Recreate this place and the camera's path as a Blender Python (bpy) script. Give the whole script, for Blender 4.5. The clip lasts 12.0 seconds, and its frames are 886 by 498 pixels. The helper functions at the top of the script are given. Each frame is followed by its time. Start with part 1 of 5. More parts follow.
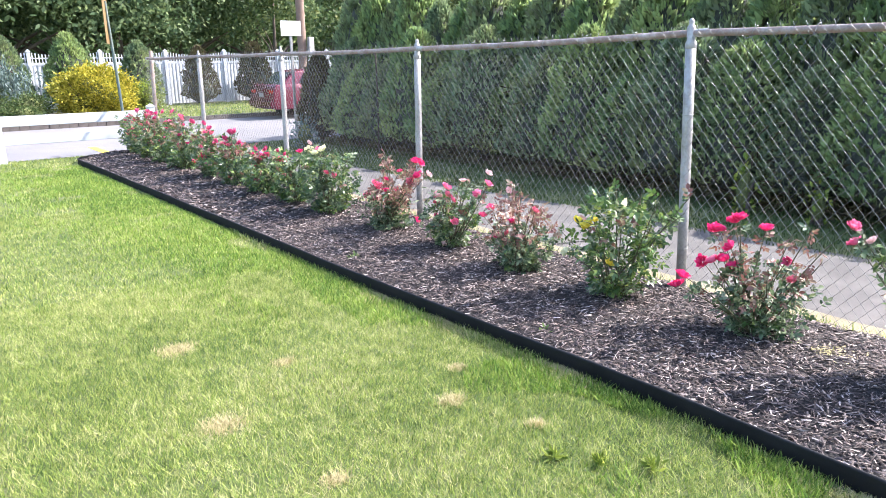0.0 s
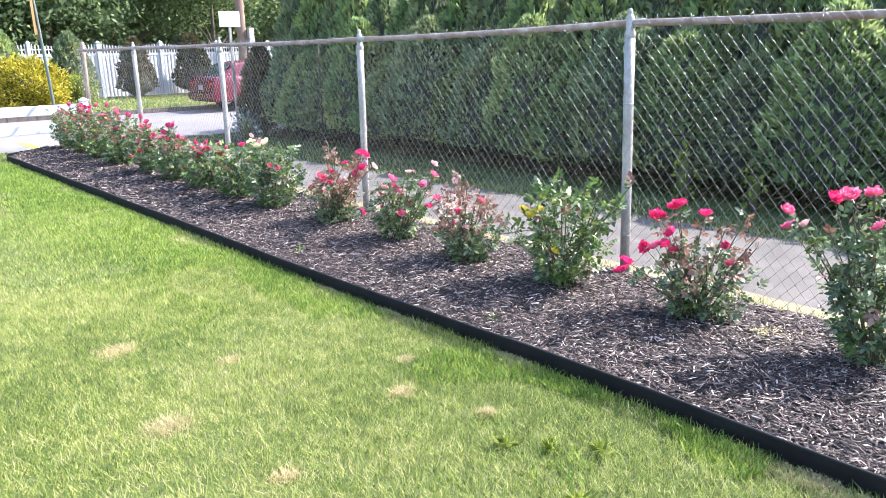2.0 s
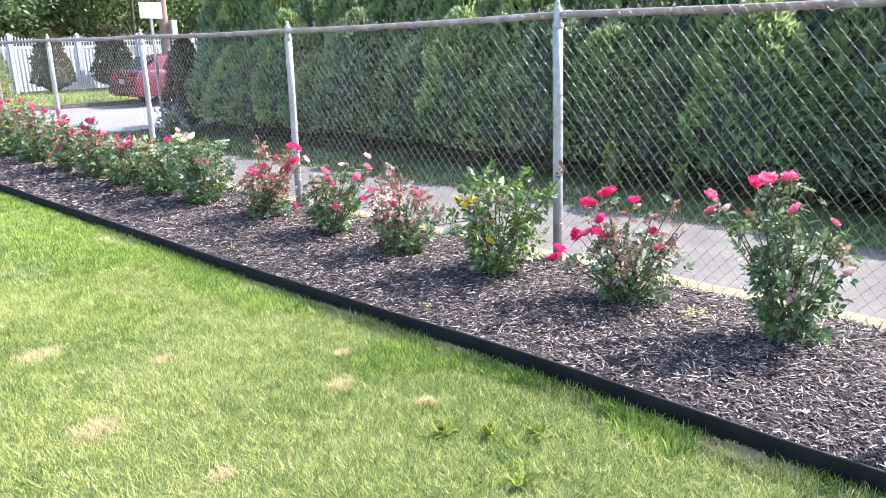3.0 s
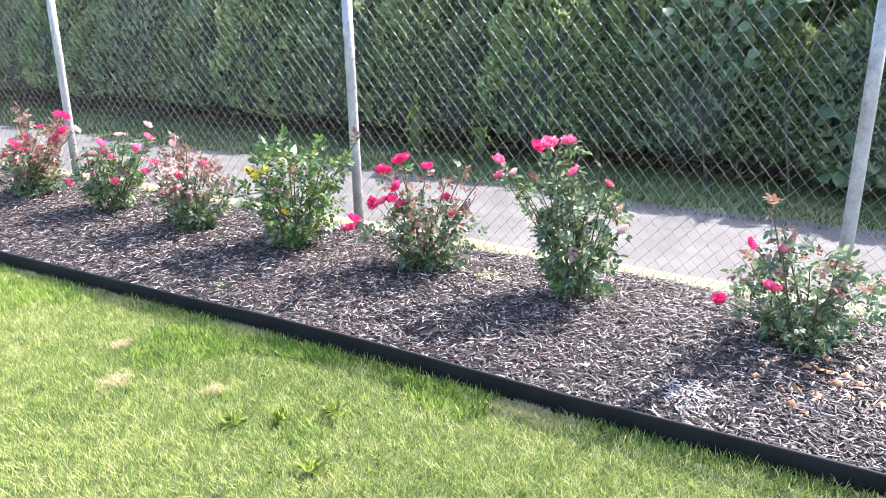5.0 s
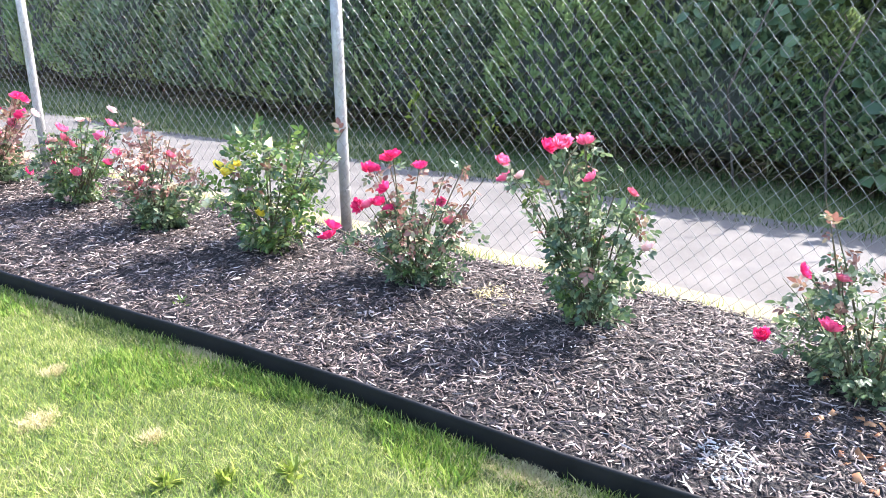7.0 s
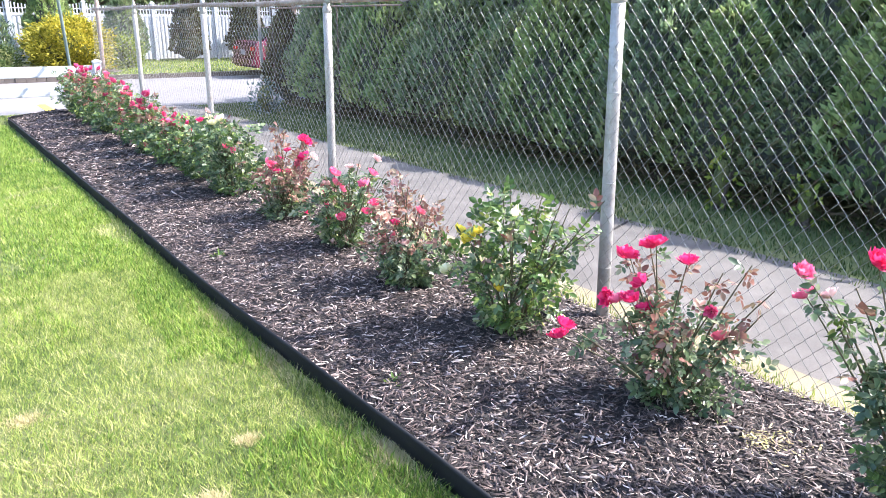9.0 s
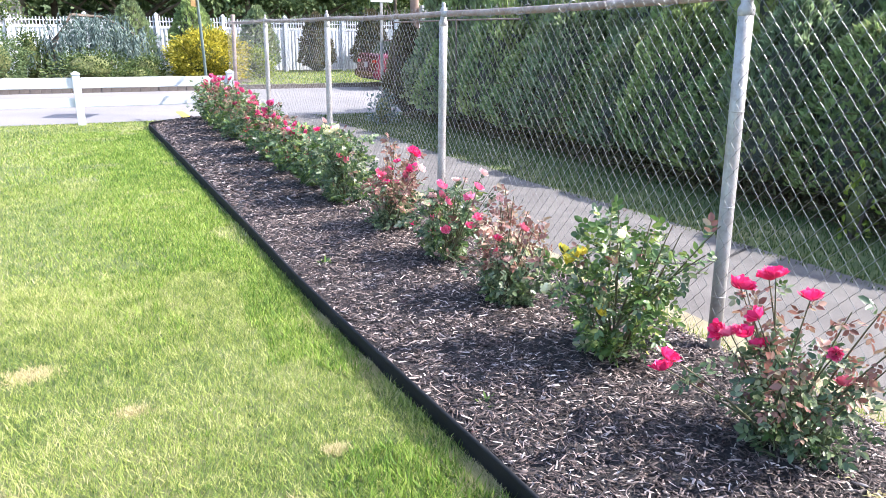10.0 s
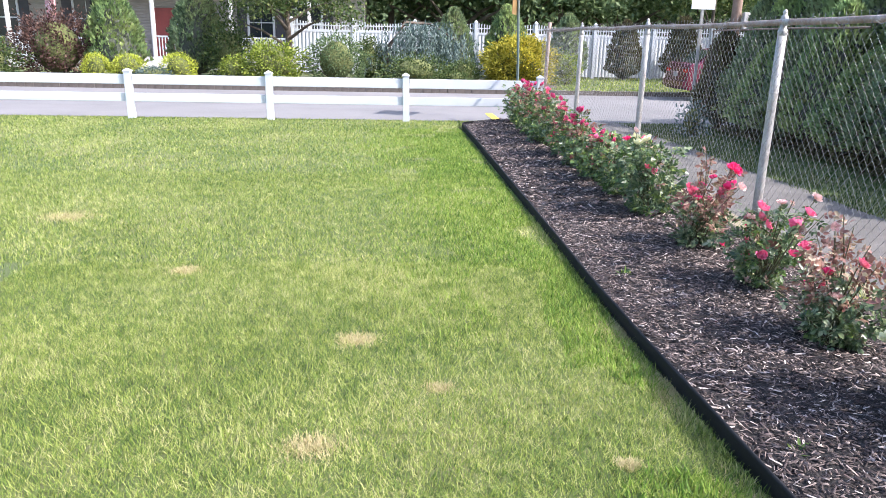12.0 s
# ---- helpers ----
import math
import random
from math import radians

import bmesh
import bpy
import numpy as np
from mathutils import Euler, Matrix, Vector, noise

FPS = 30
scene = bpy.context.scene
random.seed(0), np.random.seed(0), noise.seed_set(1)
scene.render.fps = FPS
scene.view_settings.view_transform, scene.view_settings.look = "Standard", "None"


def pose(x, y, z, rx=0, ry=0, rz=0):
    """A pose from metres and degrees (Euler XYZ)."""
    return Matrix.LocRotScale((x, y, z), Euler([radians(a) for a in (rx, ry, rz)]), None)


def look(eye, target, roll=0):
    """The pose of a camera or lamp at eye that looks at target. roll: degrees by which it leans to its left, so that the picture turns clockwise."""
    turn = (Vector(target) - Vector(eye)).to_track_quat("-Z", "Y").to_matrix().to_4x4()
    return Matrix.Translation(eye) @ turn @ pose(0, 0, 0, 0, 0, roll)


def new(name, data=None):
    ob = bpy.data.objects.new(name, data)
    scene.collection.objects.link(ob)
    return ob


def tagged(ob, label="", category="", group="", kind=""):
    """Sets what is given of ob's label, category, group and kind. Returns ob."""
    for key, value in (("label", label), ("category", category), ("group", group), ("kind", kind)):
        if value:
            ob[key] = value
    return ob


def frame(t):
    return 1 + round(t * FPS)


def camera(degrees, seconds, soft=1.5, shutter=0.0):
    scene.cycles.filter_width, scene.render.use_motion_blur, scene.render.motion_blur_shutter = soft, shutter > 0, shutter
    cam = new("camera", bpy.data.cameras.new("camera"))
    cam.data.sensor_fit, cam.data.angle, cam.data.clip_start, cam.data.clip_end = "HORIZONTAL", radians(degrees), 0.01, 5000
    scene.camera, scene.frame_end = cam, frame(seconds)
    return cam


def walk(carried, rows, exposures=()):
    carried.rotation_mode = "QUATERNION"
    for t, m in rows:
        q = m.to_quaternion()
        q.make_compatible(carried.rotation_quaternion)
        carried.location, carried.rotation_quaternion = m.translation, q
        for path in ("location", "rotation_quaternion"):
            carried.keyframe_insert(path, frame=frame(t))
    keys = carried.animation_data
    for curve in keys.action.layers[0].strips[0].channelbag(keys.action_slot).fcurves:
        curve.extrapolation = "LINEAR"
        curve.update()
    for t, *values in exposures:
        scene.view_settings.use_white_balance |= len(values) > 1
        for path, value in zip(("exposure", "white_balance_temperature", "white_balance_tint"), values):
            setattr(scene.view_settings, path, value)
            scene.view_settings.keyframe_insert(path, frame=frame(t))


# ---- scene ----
cam = camera(62.6, 12.0, soft=0.85)
PATH = [
    (0, (-4.226, -2.902, 1.597), (-3.057, -1.357, 1.102), -0.9),
    (0.5, (-4.213, -2.903, 1.601), (-3.032, -1.368, 1.1), -1.0),
    (1, (-4.208, -2.9, 1.609), (-3.005, -1.386, 1.099), -1.2),
    (1.5, (-4.212, -2.902, 1.61), (-2.978, -1.415, 1.093), -1.3),
    (2, (-4.217, -2.898, 1.592), (-2.941, -1.447, 1.072), -1.1),
    (2.5, (-4.216, -2.897, 1.591), (-2.888, -1.499, 1.06), -1.2),
    (3, (-4.223, -2.901, 1.577), (-2.824, -1.578, 1.038), -1.1),
    (5, (-4.034, -2.951, 1.58), (-2.375, -2.033, 0.943), 0.3),
    (5.5, (-3.95, -2.88, 1.565), (-2.257, -2.045, 0.905), 0.6),
    (6, (-3.851, -2.774, 1.542), (-2.144, -1.976, 0.872), 1.0),
    (6.5, (-3.672, -2.771, 1.535), (-1.986, -1.937, 0.857), 1.2),
    (8.5, (-3.003, -2.53, 1.552), (-1.718, -1.126, 0.937), 0.4),
    (9, (-2.825, -2.497, 1.564), (-1.709, -0.947, 0.972), 0.4),
    (9.5, (-2.743, -2.472, 1.558), (-1.772, -0.821, 0.985), 0.5),
    (10, (-2.744, -2.461, 1.561), (-1.883, -0.745, 1.0), 0.6),
    (10.5, (-2.763, -2.47, 1.568), (-2.006, -0.703, 1.016), 0.3),
    (11, (-2.776, -2.478, 1.572), (-2.152, -0.656, 1.032), 0.5),
    (11.5, (-2.806, -2.469, 1.568), (-2.37, -0.593, 1.027), 0.8),
    (12, (-2.886, -2.44, 1.565), (-2.751, -0.523, 1.01), 1.2),
]
walk(cam, [(t, look(eye, target, roll)) for t, eye, target, roll in PATH],
     [(t, e, 6200, 14) for t, e in ((0, 2.22), (3, 2.35), (5.5, 2.58), (6.5, 2.62), (8.5, 2.42), (10.5, 2.14), (12, 1.82))])

# ---- light ----
SUN_EL, SUN_AZ = 44.0, 113.0
world = bpy.data.worlds.new("world")
scene.world = world
world.use_nodes = True
wn = world.node_tree.nodes
sky = wn.new("ShaderNodeTexSky")
sky.sky_type = "NISHITA"
sky.sun_disc = False
sky.sun_elevation, sky.sun_rotation = radians(SUN_EL), radians(SUN_AZ)
sky.dust_density = 2.0
wn["Background"].inputs["Strength"].default_value = 0.15
world.node_tree.links.new(sky.outputs["Color"], wn["Background"].inputs["Color"])
sun = new("sun", bpy.data.lights.new("sun", "SUN"))
sun.data.energy, sun.data.angle, sun.data.color = 3.3, radians(0.5), (1.0, 0.955, 0.89)
sun.matrix_world = look((40 * math.cos(radians(SUN_EL)) * math.sin(radians(SUN_AZ)), 40 * math.cos(radians(SUN_EL)) * math.cos(radians(SUN_AZ)),
                         40 * math.sin(radians(SUN_EL))), (0, 0, 0))


# ---- materials ----
def shader(name):
    m = bpy.data.materials.new(name)
    m.use_nodes = True
    nt = m.node_tree
    return m, nt, nt.nodes["Principled BSDF"]


def ramp_node(nt, stops):
    r = nt.nodes.new("ShaderNodeValToRGB")
    e = r.color_ramp.elements
    while len(e) < len(stops):
        e.new(0.5)
    for k, (p, c) in zip(e, stops):
        k.position, k.color = p, (*c, 1)
    return r


def noise_node(nt, scale, detail=4, rough=0.6, coord="Object"):
    tc = nt.nodes.new("ShaderNodeTexCoord")
    n = nt.nodes.new("ShaderNodeTexNoise")
    n.inputs["Scale"].default_value, n.inputs["Detail"].default_value, n.inputs["Roughness"].default_value = scale, detail, rough
    nt.links.new(tc.outputs[coord], n.inputs["Vector"])
    return n


def surface(name, stops, scale, fine=60, rough=0.8, bump=0.3, dist=0.01, metal=0.0, mixin=0.35, spec=0.5):
    """A surface with broad mottling by ramp and a fine grain with relief."""
    m, nt, b = shader(name)
    n1, n2 = noise_node(nt, scale), noise_node(nt, fine, 6, 0.7)
    r = ramp_node(nt, stops)
    mx = nt.nodes.new("ShaderNodeMix")
    mx.inputs["Factor"].default_value = mixin
    nt.links.new(n1.outputs["Fac"], mx.inputs["A"])
    nt.links.new(n2.outputs["Fac"], mx.inputs["B"])
    nt.links.new(mx.outputs["Result"], r.inputs["Fac"])
    nt.links.new(r.outputs["Color"], b.inputs["Base Color"])
    b.inputs["Roughness"].default_value, b.inputs["Metallic"].default_value = rough, metal
    b.inputs["Specular IOR Level"].default_value = spec
    if bump:
        bp = nt.nodes.new("ShaderNodeBump")
        bp.inputs["Strength"].default_value, bp.inputs["Distance"].default_value = bump, dist
        nt.links.new(n2.outputs["Fac"], bp.inputs["Height"])
        nt.links.new(bp.outputs["Normal"], b.inputs["Normal"])
    return m


def leafy(name, stops, rough=0.45, through_light=0.35, patch=0.0, patch_stops=None, spec=0.5):
    """Leaves: a tone for each leaf, light passing through, and broad patches where asked."""
    m, nt, b = shader(name)
    g = nt.nodes.new("ShaderNodeNewGeometry")
    r = ramp_node(nt, stops)
    nt.links.new(g.outputs["Random Per Island"], r.inputs["Fac"])
    colour = r.outputs["Color"]
    if patch:
        n = noise_node(nt, patch, 5, 0.62)
        f = ramp_node(nt, [(0.42, (0, 0, 0)), (0.62, (1, 1, 1))])
        r2 = ramp_node(nt, patch_stops)
        mx = nt.nodes.new("ShaderNodeMix")
        mx.data_type = "RGBA"
        nt.links.new(n.outputs["Fac"], f.inputs["Fac"])
        nt.links.new(f.outputs["Color"], mx.inputs["Factor"])
        nt.links.new(g.outputs["Random Per Island"], r2.inputs["Fac"])
        nt.links.new(colour, mx.inputs["A"])
        nt.links.new(r2.outputs["Color"], mx.inputs["B"])
        colour = mx.outputs["Result"]
    nt.links.new(colour, b.inputs["Base Color"])
    b.inputs["Roughness"].default_value = rough
    b.inputs["Specular IOR Level"].default_value = spec
    t = nt.nodes.new("ShaderNodeBsdfTranslucent")
    nt.links.new(colour, t.inputs["Color"])
    mix = nt.nodes.new("ShaderNodeMixShader")
    mix.inputs["Fac"].default_value = through_light
    nt.links.new(b.outputs["BSDF"], mix.inputs[1])
    nt.links.new(t.outputs["BSDF"], mix.inputs[2])
    nt.links.new(mix.outputs["Shader"], nt.nodes["Material Output"].inputs["Surface"])
    return m


def islands(name, stops, rough=0.6, spec=0.5):
    m, nt, b = shader(name)
    g = nt.nodes.new("ShaderNodeNewGeometry")
    r = ramp_node(nt, stops)
    nt.links.new(g.outputs["Random Per Island"], r.inputs["Fac"])
    nt.links.new(r.outputs["Color"], b.inputs["Base Color"])
    b.inputs["Roughness"].default_value = rough
    b.inputs["Specular IOR Level"].default_value = spec
    return m


M = {}
M["lawn_soil"] = surface("lawn_soil", [(0.3, (0.045, 0.065, 0.018)), (0.5, (0.08, 0.10, 0.028)), (0.7, (0.20, 0.18, 0.085))], 0.9, 45, 0.95, 0.6, 0.02)
def grass_material(name, stops):
    """Grass: each blade's own tone over two sizes of patches."""
    m, nt, b = shader(name)
    g = nt.nodes.new("ShaderNodeNewGeometry")
    total = None
    for scale, weight in ((0.75, 0.9), (8.0, 1.1), (None, 0.9)):
        out = g.outputs["Random Per Island"] if scale is None else noise_node(nt, scale, 4, 0.6).outputs["Fac"]
        k = nt.nodes.new("ShaderNodeMath")
        k.operation = "MULTIPLY_ADD"
        k.inputs[1].default_value = weight
        k.inputs[2].default_value = -0.5 * weight + (0.5 if total is None else 0.0)
        nt.links.new(out, k.inputs[0])
        if total is None:
            total = k.outputs[0]
        else:
            add = nt.nodes.new("ShaderNodeMath")
            nt.links.new(total, add.inputs[0])
            nt.links.new(k.outputs[0], add.inputs[1])
            total = add.outputs[0]
    r = ramp_node(nt, stops)
    nt.links.new(total, r.inputs["Fac"])
    nt.links.new(r.outputs["Color"], b.inputs["Base Color"])
    b.inputs["Roughness"].default_value = 0.6
    b.inputs["Specular IOR Level"].default_value = 0.2
    t = nt.nodes.new("ShaderNodeBsdfTranslucent")
    nt.links.new(r.outputs["Color"], t.inputs["Color"])
    mix = nt.nodes.new("ShaderNodeMixShader")
    mix.inputs["Fac"].default_value = 0.4
    nt.links.new(b.outputs["BSDF"], mix.inputs[1])
    nt.links.new(t.outputs["BSDF"], mix.inputs[2])
    nt.links.new(mix.outputs["Shader"], nt.nodes["Material Output"].inputs["Surface"])
    return m


M["blade"] = grass_material("blade", [(0.02, (0.055, 0.10, 0.025)), (0.32, (0.155, 0.228, 0.046)), (0.57, (0.262, 0.322, 0.066)), (0.80, (0.375, 0.40, 0.12)), (1.0, (0.53, 0.495, 0.24))])
M["fresh_blade"] = grass_material("fresh_blade", [(0.1, (0.07, 0.14, 0.022)), (0.5, (0.165, 0.27, 0.036)), (0.9, (0.30, 0.39, 0.075))])
M["dry_blade"] = leafy("dry_blade", [(0.0, (0.40, 0.33, 0.16)), (0.6, (0.52, 0.43, 0.24)), (1.0, (0.30, 0.30, 0.10))], 0.7, 0.3)
# grass colour darkened to stand for the hedge's shade
M["shade_tinted_blade"] = leafy("shade_tinted_blade", [(0.0, (0.035, 0.065, 0.02)), (0.6, (0.065, 0.105, 0.03)), (1.0, (0.14, 0.15, 0.055))], 0.7, 0.3, spec=0.2)
M["mulch"] = surface("mulch", [(0.3, (0.008, 0.007, 0.007)), (0.55, (0.022, 0.018, 0.017)), (0.75, (0.05, 0.042, 0.038))], 14, 160, 0.9, 0.9, 0.02)
M["chip"] = islands("chip", [(0.0, (0.014, 0.010, 0.009)), (0.4, (0.042, 0.029, 0.026)), (0.76, (0.125, 0.092, 0.082)), (0.92, (0.27, 0.215, 0.19)), (1.0, (0.50, 0.43, 0.39))], 0.6, 0.3)
M["pale_chip"] = islands("pale_chip", [(0.0, (0.25, 0.23, 0.21)), (1.0, (0.55, 0.53, 0.50))], 0.7)
M["dead_leaf"] = islands("dead_leaf", [(0.0, (0.22, 0.08, 0.03)), (1.0, (0.42, 0.22, 0.10))], 0.7)
M["edging"] = surface("edging", [(0.3, (0.006, 0.006, 0.007)), (0.7, (0.016, 0.016, 0.018))], 5, 120, 0.75, 0.2, 0.003, spec=0.25)
M["lane"] = surface("lane", [(0.3, (0.062, 0.055, 0.050)), (0.5, (0.096, 0.086, 0.078)), (0.7, (0.145, 0.13, 0.117))], 2.4, 110, 0.9, 0.5, 0.006)
M["sand"] = surface("sand", [(0.3, (0.16, 0.13, 0.075)), (0.7, (0.27, 0.235, 0.15))], 4, 120, 0.95, 0.5, 0.01)
M["street"] = surface("street", [(0.3, (0.125, 0.117, 0.117)), (0.7, (0.19, 0.178, 0.177))], 0.5, 90, 0.9, 0.3, 0.005)
M["yellow_paint"] = surface("yellow_paint", [(0.35, (0.55, 0.40, 0.04)), (0.6, (0.75, 0.58, 0.06))], 6, 80, 0.7, 0.2, 0.002)
M["galvanised"] = surface("galvanised", [(0.3, (0.20, 0.17, 0.155)), (0.5, (0.34, 0.32, 0.305)), (0.75, (0.47, 0.46, 0.445))], 9, 60, 0.55, 0.15, 0.002, 0.35)
M["wire"] = surface("wire", [(0.3, (0.16, 0.155, 0.15)), (0.7, (0.33, 0.325, 0.32))], 20, 200, 0.46, 0.0, 0, 0.9)
M["rusty_rail"] = surface("rusty_rail", [(0.3, (0.16, 0.10, 0.075)), (0.5, (0.27, 0.20, 0.17)), (0.72, (0.42, 0.38, 0.36))], 7, 70, 0.7, 0.3, 0.003, 0.2)
M["vinyl"] = surface("vinyl", [(0.3, (0.44, 0.455, 0.485)), (0.7, (0.51, 0.52, 0.54))], 2, 40, 0.4, 0.03, 0.002)
M["cane"] = surface("cane", [(0.3, (0.045, 0.06, 0.022)), (0.55, (0.085, 0.07, 0.035)), (0.75, (0.13, 0.065, 0.04))], 12, 90, 0.6, 0.3, 0.002)
M["rose_leaf"] = leafy("rose_leaf", [(0.0, (0.04, 0.075, 0.038)), (0.5, (0.10, 0.15, 0.07)), (0.85, (0.20, 0.25, 0.125)), (1.0, (0.32, 0.33, 0.20))], 0.32, 0.36)
M["rose_leaf_light"] = leafy("rose_leaf_light", [(0.0, (0.045, 0.09, 0.025)), (0.5, (0.09, 0.16, 0.04)), (0.85, (0.18, 0.25, 0.06)), (1.0, (0.34, 0.36, 0.10))], 0.36, 0.3)
M["young_leaf"] = leafy("young_leaf", [(0.0, (0.15, 0.06, 0.045)), (0.5, (0.27, 0.13, 0.10)), (1.0, (0.34, 0.28, 0.17))], 0.4, 0.3)
PETALS = {"hot": ((0.67, 0.02, 0.12), (0.85, 0.05, 0.215), (0.92, 0.19, 0.38)), "red": ((0.52, 0.04, 0.13), (0.68, 0.09, 0.22), (0.80, 0.23, 0.35)),
          "pink": ((0.78, 0.10, 0.24), (0.88, 0.22, 0.36), (0.93, 0.42, 0.52)), "pale": ((0.72, 0.42, 0.42), (0.84, 0.60, 0.57), (0.9, 0.74, 0.69)),
          "yellow": ((0.72, 0.54, 0.04), (0.85, 0.72, 0.12), (0.9, 0.82, 0.32)), "cream": ((0.78, 0.73, 0.42), (0.86, 0.83, 0.58), (0.9, 0.88, 0.72)),
          "coral": ((0.60, 0.09, 0.15), (0.73, 0.18, 0.26), (0.83, 0.34, 0.38))}
for k, (a, b_, c) in PETALS.items():
    M["petal_" + k] = leafy("petal_" + k, [(0.0, a), (0.6, b_), (1.0, c)], 0.55, 0.3, spec=0.25)
M["arbor"] = leafy("arbor", [(0.0, (0.085, 0.125, 0.07)), (0.5, (0.16, 0.225, 0.12)), (0.9, (0.22, 0.30, 0.155)), (1.0, (0.27, 0.33, 0.17))], 0.6, 0.5, 1.1, [(0.0, (0.15, 0.14, 0.085)), (0.5, (0.24, 0.28, 0.12)), (1.0, (0.32, 0.38, 0.16))], 0.25)
M["arbor_light"] = leafy("arbor_light", [(0.0, (0.10, 0.15, 0.07)), (0.5, (0.18, 0.27, 0.115)), (1.0, (0.27, 0.37, 0.14))], 0.6, 0.5, 1.3, [(0.0, (0.18, 0.19, 0.085)), (0.5, (0.28, 0.35, 0.12)), (1.0, (0.38, 0.46, 0.17))], 0.25)
M["brown_arbor"] = leafy("brown_arbor", [(0.0, (0.05, 0.04, 0.025)), (0.5, (0.11, 0.085, 0.05)), (0.8, (0.10, 0.11, 0.05)), (1.0, (0.17, 0.16, 0.07))], 0.7, 0.3, spec=0.15)
# dark tone that stands for the shade deep inside an evergreen
M["arbor_inner_shade"] = surface("arbor_inner_shade", [(0.3, (0.045, 0.055, 0.04)), (0.7, (0.10, 0.105, 0.08))], 8, 30, 0.95, 0.8, 0.05)
# dull olive that stands for the shaded inside of a shrub
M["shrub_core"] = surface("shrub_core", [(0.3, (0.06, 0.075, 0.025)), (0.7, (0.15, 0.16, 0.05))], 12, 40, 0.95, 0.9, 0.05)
M["vine_leaf"] = leafy("vine_leaf", [(0.0, (0.07, 0.12, 0.06)), (0.6, (0.12, 0.19, 0.09)), (1.0, (0.2, 0.27, 0.13))], 0.4, 0.45)
M["bark"] = surface("bark", [(0.3, (0.04, 0.03, 0.022)), (0.7, (0.14, 0.11, 0.085))], 5, 40, 0.95, 0.9, 0.02)
M["tree_leaf"] = leafy("tree_leaf", [(0.0, (0.05, 0.08, 0.038)), (0.5, (0.105, 0.16, 0.07)), (1.0, (0.20, 0.25, 0.11))], 0.5, 0.45, spec=0.2)
M["gold_leaf"] = leafy("gold_leaf", [(0.0, (0.12, 0.13, 0.015)), (0.5, (0.36, 0.31, 0.03)), (1.0, (0.58, 0.50, 0.08))], 0.5, 0.3, spec=0.2)
M["lime_leaf"] = leafy("lime_leaf", [(0.0, (0.08, 0.12, 0.018)), (0.5, (0.17, 0.22, 0.03)), (1.0, (0.34, 0.38, 0.07))], 0.5, 0.3, spec=0.2)
M["clipped_leaf"] = leafy("clipped_leaf", [(0.0, (0.20, 0.24, 0.025)), (0.5, (0.36, 0.40, 0.045)), (1.0, (0.52, 0.55, 0.09))], 0.6, 0.3, spec=0.2)
M["dark_leaf"] = leafy("dark_leaf", [(0.0, (0.03, 0.055, 0.016)), (0.6, (0.065, 0.10, 0.03)), (1.0, (0.16, 0.18, 0.06))], 0.45, 0.25, spec=0.2)
M["purple_leaf"] = leafy("purple_leaf", [(0.0, (0.04, 0.02, 0.018)), (0.6, (0.085, 0.045, 0.036)), (1.0, (0.15, 0.09, 0.068))], 0.5, 0.25, spec=0.2)
M["blue_needle"] = leafy("blue_needle", [(0.0, (0.05, 0.075, 0.065)), (0.6, (0.11, 0.155, 0.14)), (1.0, (0.21, 0.26, 0.235))], 0.6, 0.25, spec=0.2)
M["far_wood"] = surface("far_wood", [(0.3, (0.045, 0.07, 0.033)), (0.7, (0.13, 0.175, 0.08))], 0.8, 4, 0.95, 0.5, 0.4)
M["kerb_stone"] = surface("kerb_stone", [(0.3, (0.05, 0.04, 0.034)), (0.7, (0.12, 0.10, 0.088))], 5, 50, 0.9, 0.5, 0.01)
M["pole_wood"] = surface("pole_wood", [(0.3, (0.12, 0.075, 0.055)), (0.7, (0.26, 0.18, 0.14))], 3, 40, 0.9, 0.4, 0.01)
M["steel_green"] = surface("steel_green", [(0.3, (0.07, 0.10, 0.09)), (0.7, (0.15, 0.18, 0.16))], 6, 50, 0.6, 0.1, 0.002, 0.3)
M["sign_yellow"] = surface("sign_yellow", [(0.3, (0.15, 0.085, 0.025)), (0.7, (0.21, 0.125, 0.04))], 4, 40, 0.5, 0.05, 0.001)
M["sign_white"] = surface("sign_white", [(0.3, (0.74, 0.76, 0.76)), (0.7, (0.84, 0.85, 0.85))], 3, 40, 0.5, 0.05, 0.001)
M["car_red"] = surface("car_red", [(0.3, (0.085, 0.010, 0.022)), (0.7, (0.115, 0.014, 0.030))], 1, 20, 0.25, 0.0)
M["rubber"] = surface("rubber", [(0.3, (0.012, 0.012, 0.012)), (0.7, (0.03, 0.03, 0.03))], 8, 60, 0.85, 0.2, 0.003)
M["alloy"] = surface("alloy", [(0.3, (0.55, 0.55, 0.56)), (0.7, (0.7, 0.7, 0.71))], 8, 60, 0.35, 0.0, 0, 0.8)
M["dark_glass"] = surface("dark_glass", [(0.3, (0.02, 0.025, 0.03)), (0.7, (0.035, 0.04, 0.045))], 1, 10, 0.06, 0.0)
M["tail_lamp"] = surface("tail_lamp", [(0.3, (0.30, 0.01, 0.01)), (0.7, (0.45, 0.02, 0.02))], 6, 50, 0.2, 0.0)
M["siding"] = surface("siding", [(0.3, (0.24, 0.215, 0.205)), (0.7, (0.31, 0.285, 0.27))], 1.5, 40, 0.7, 0.1, 0.003)
M["shingle"] = surface("shingle", [(0.3, (0.06, 0.055, 0.05)), (0.7, (0.14, 0.125, 0.115))], 3, 50, 0.95, 0.6, 0.01)
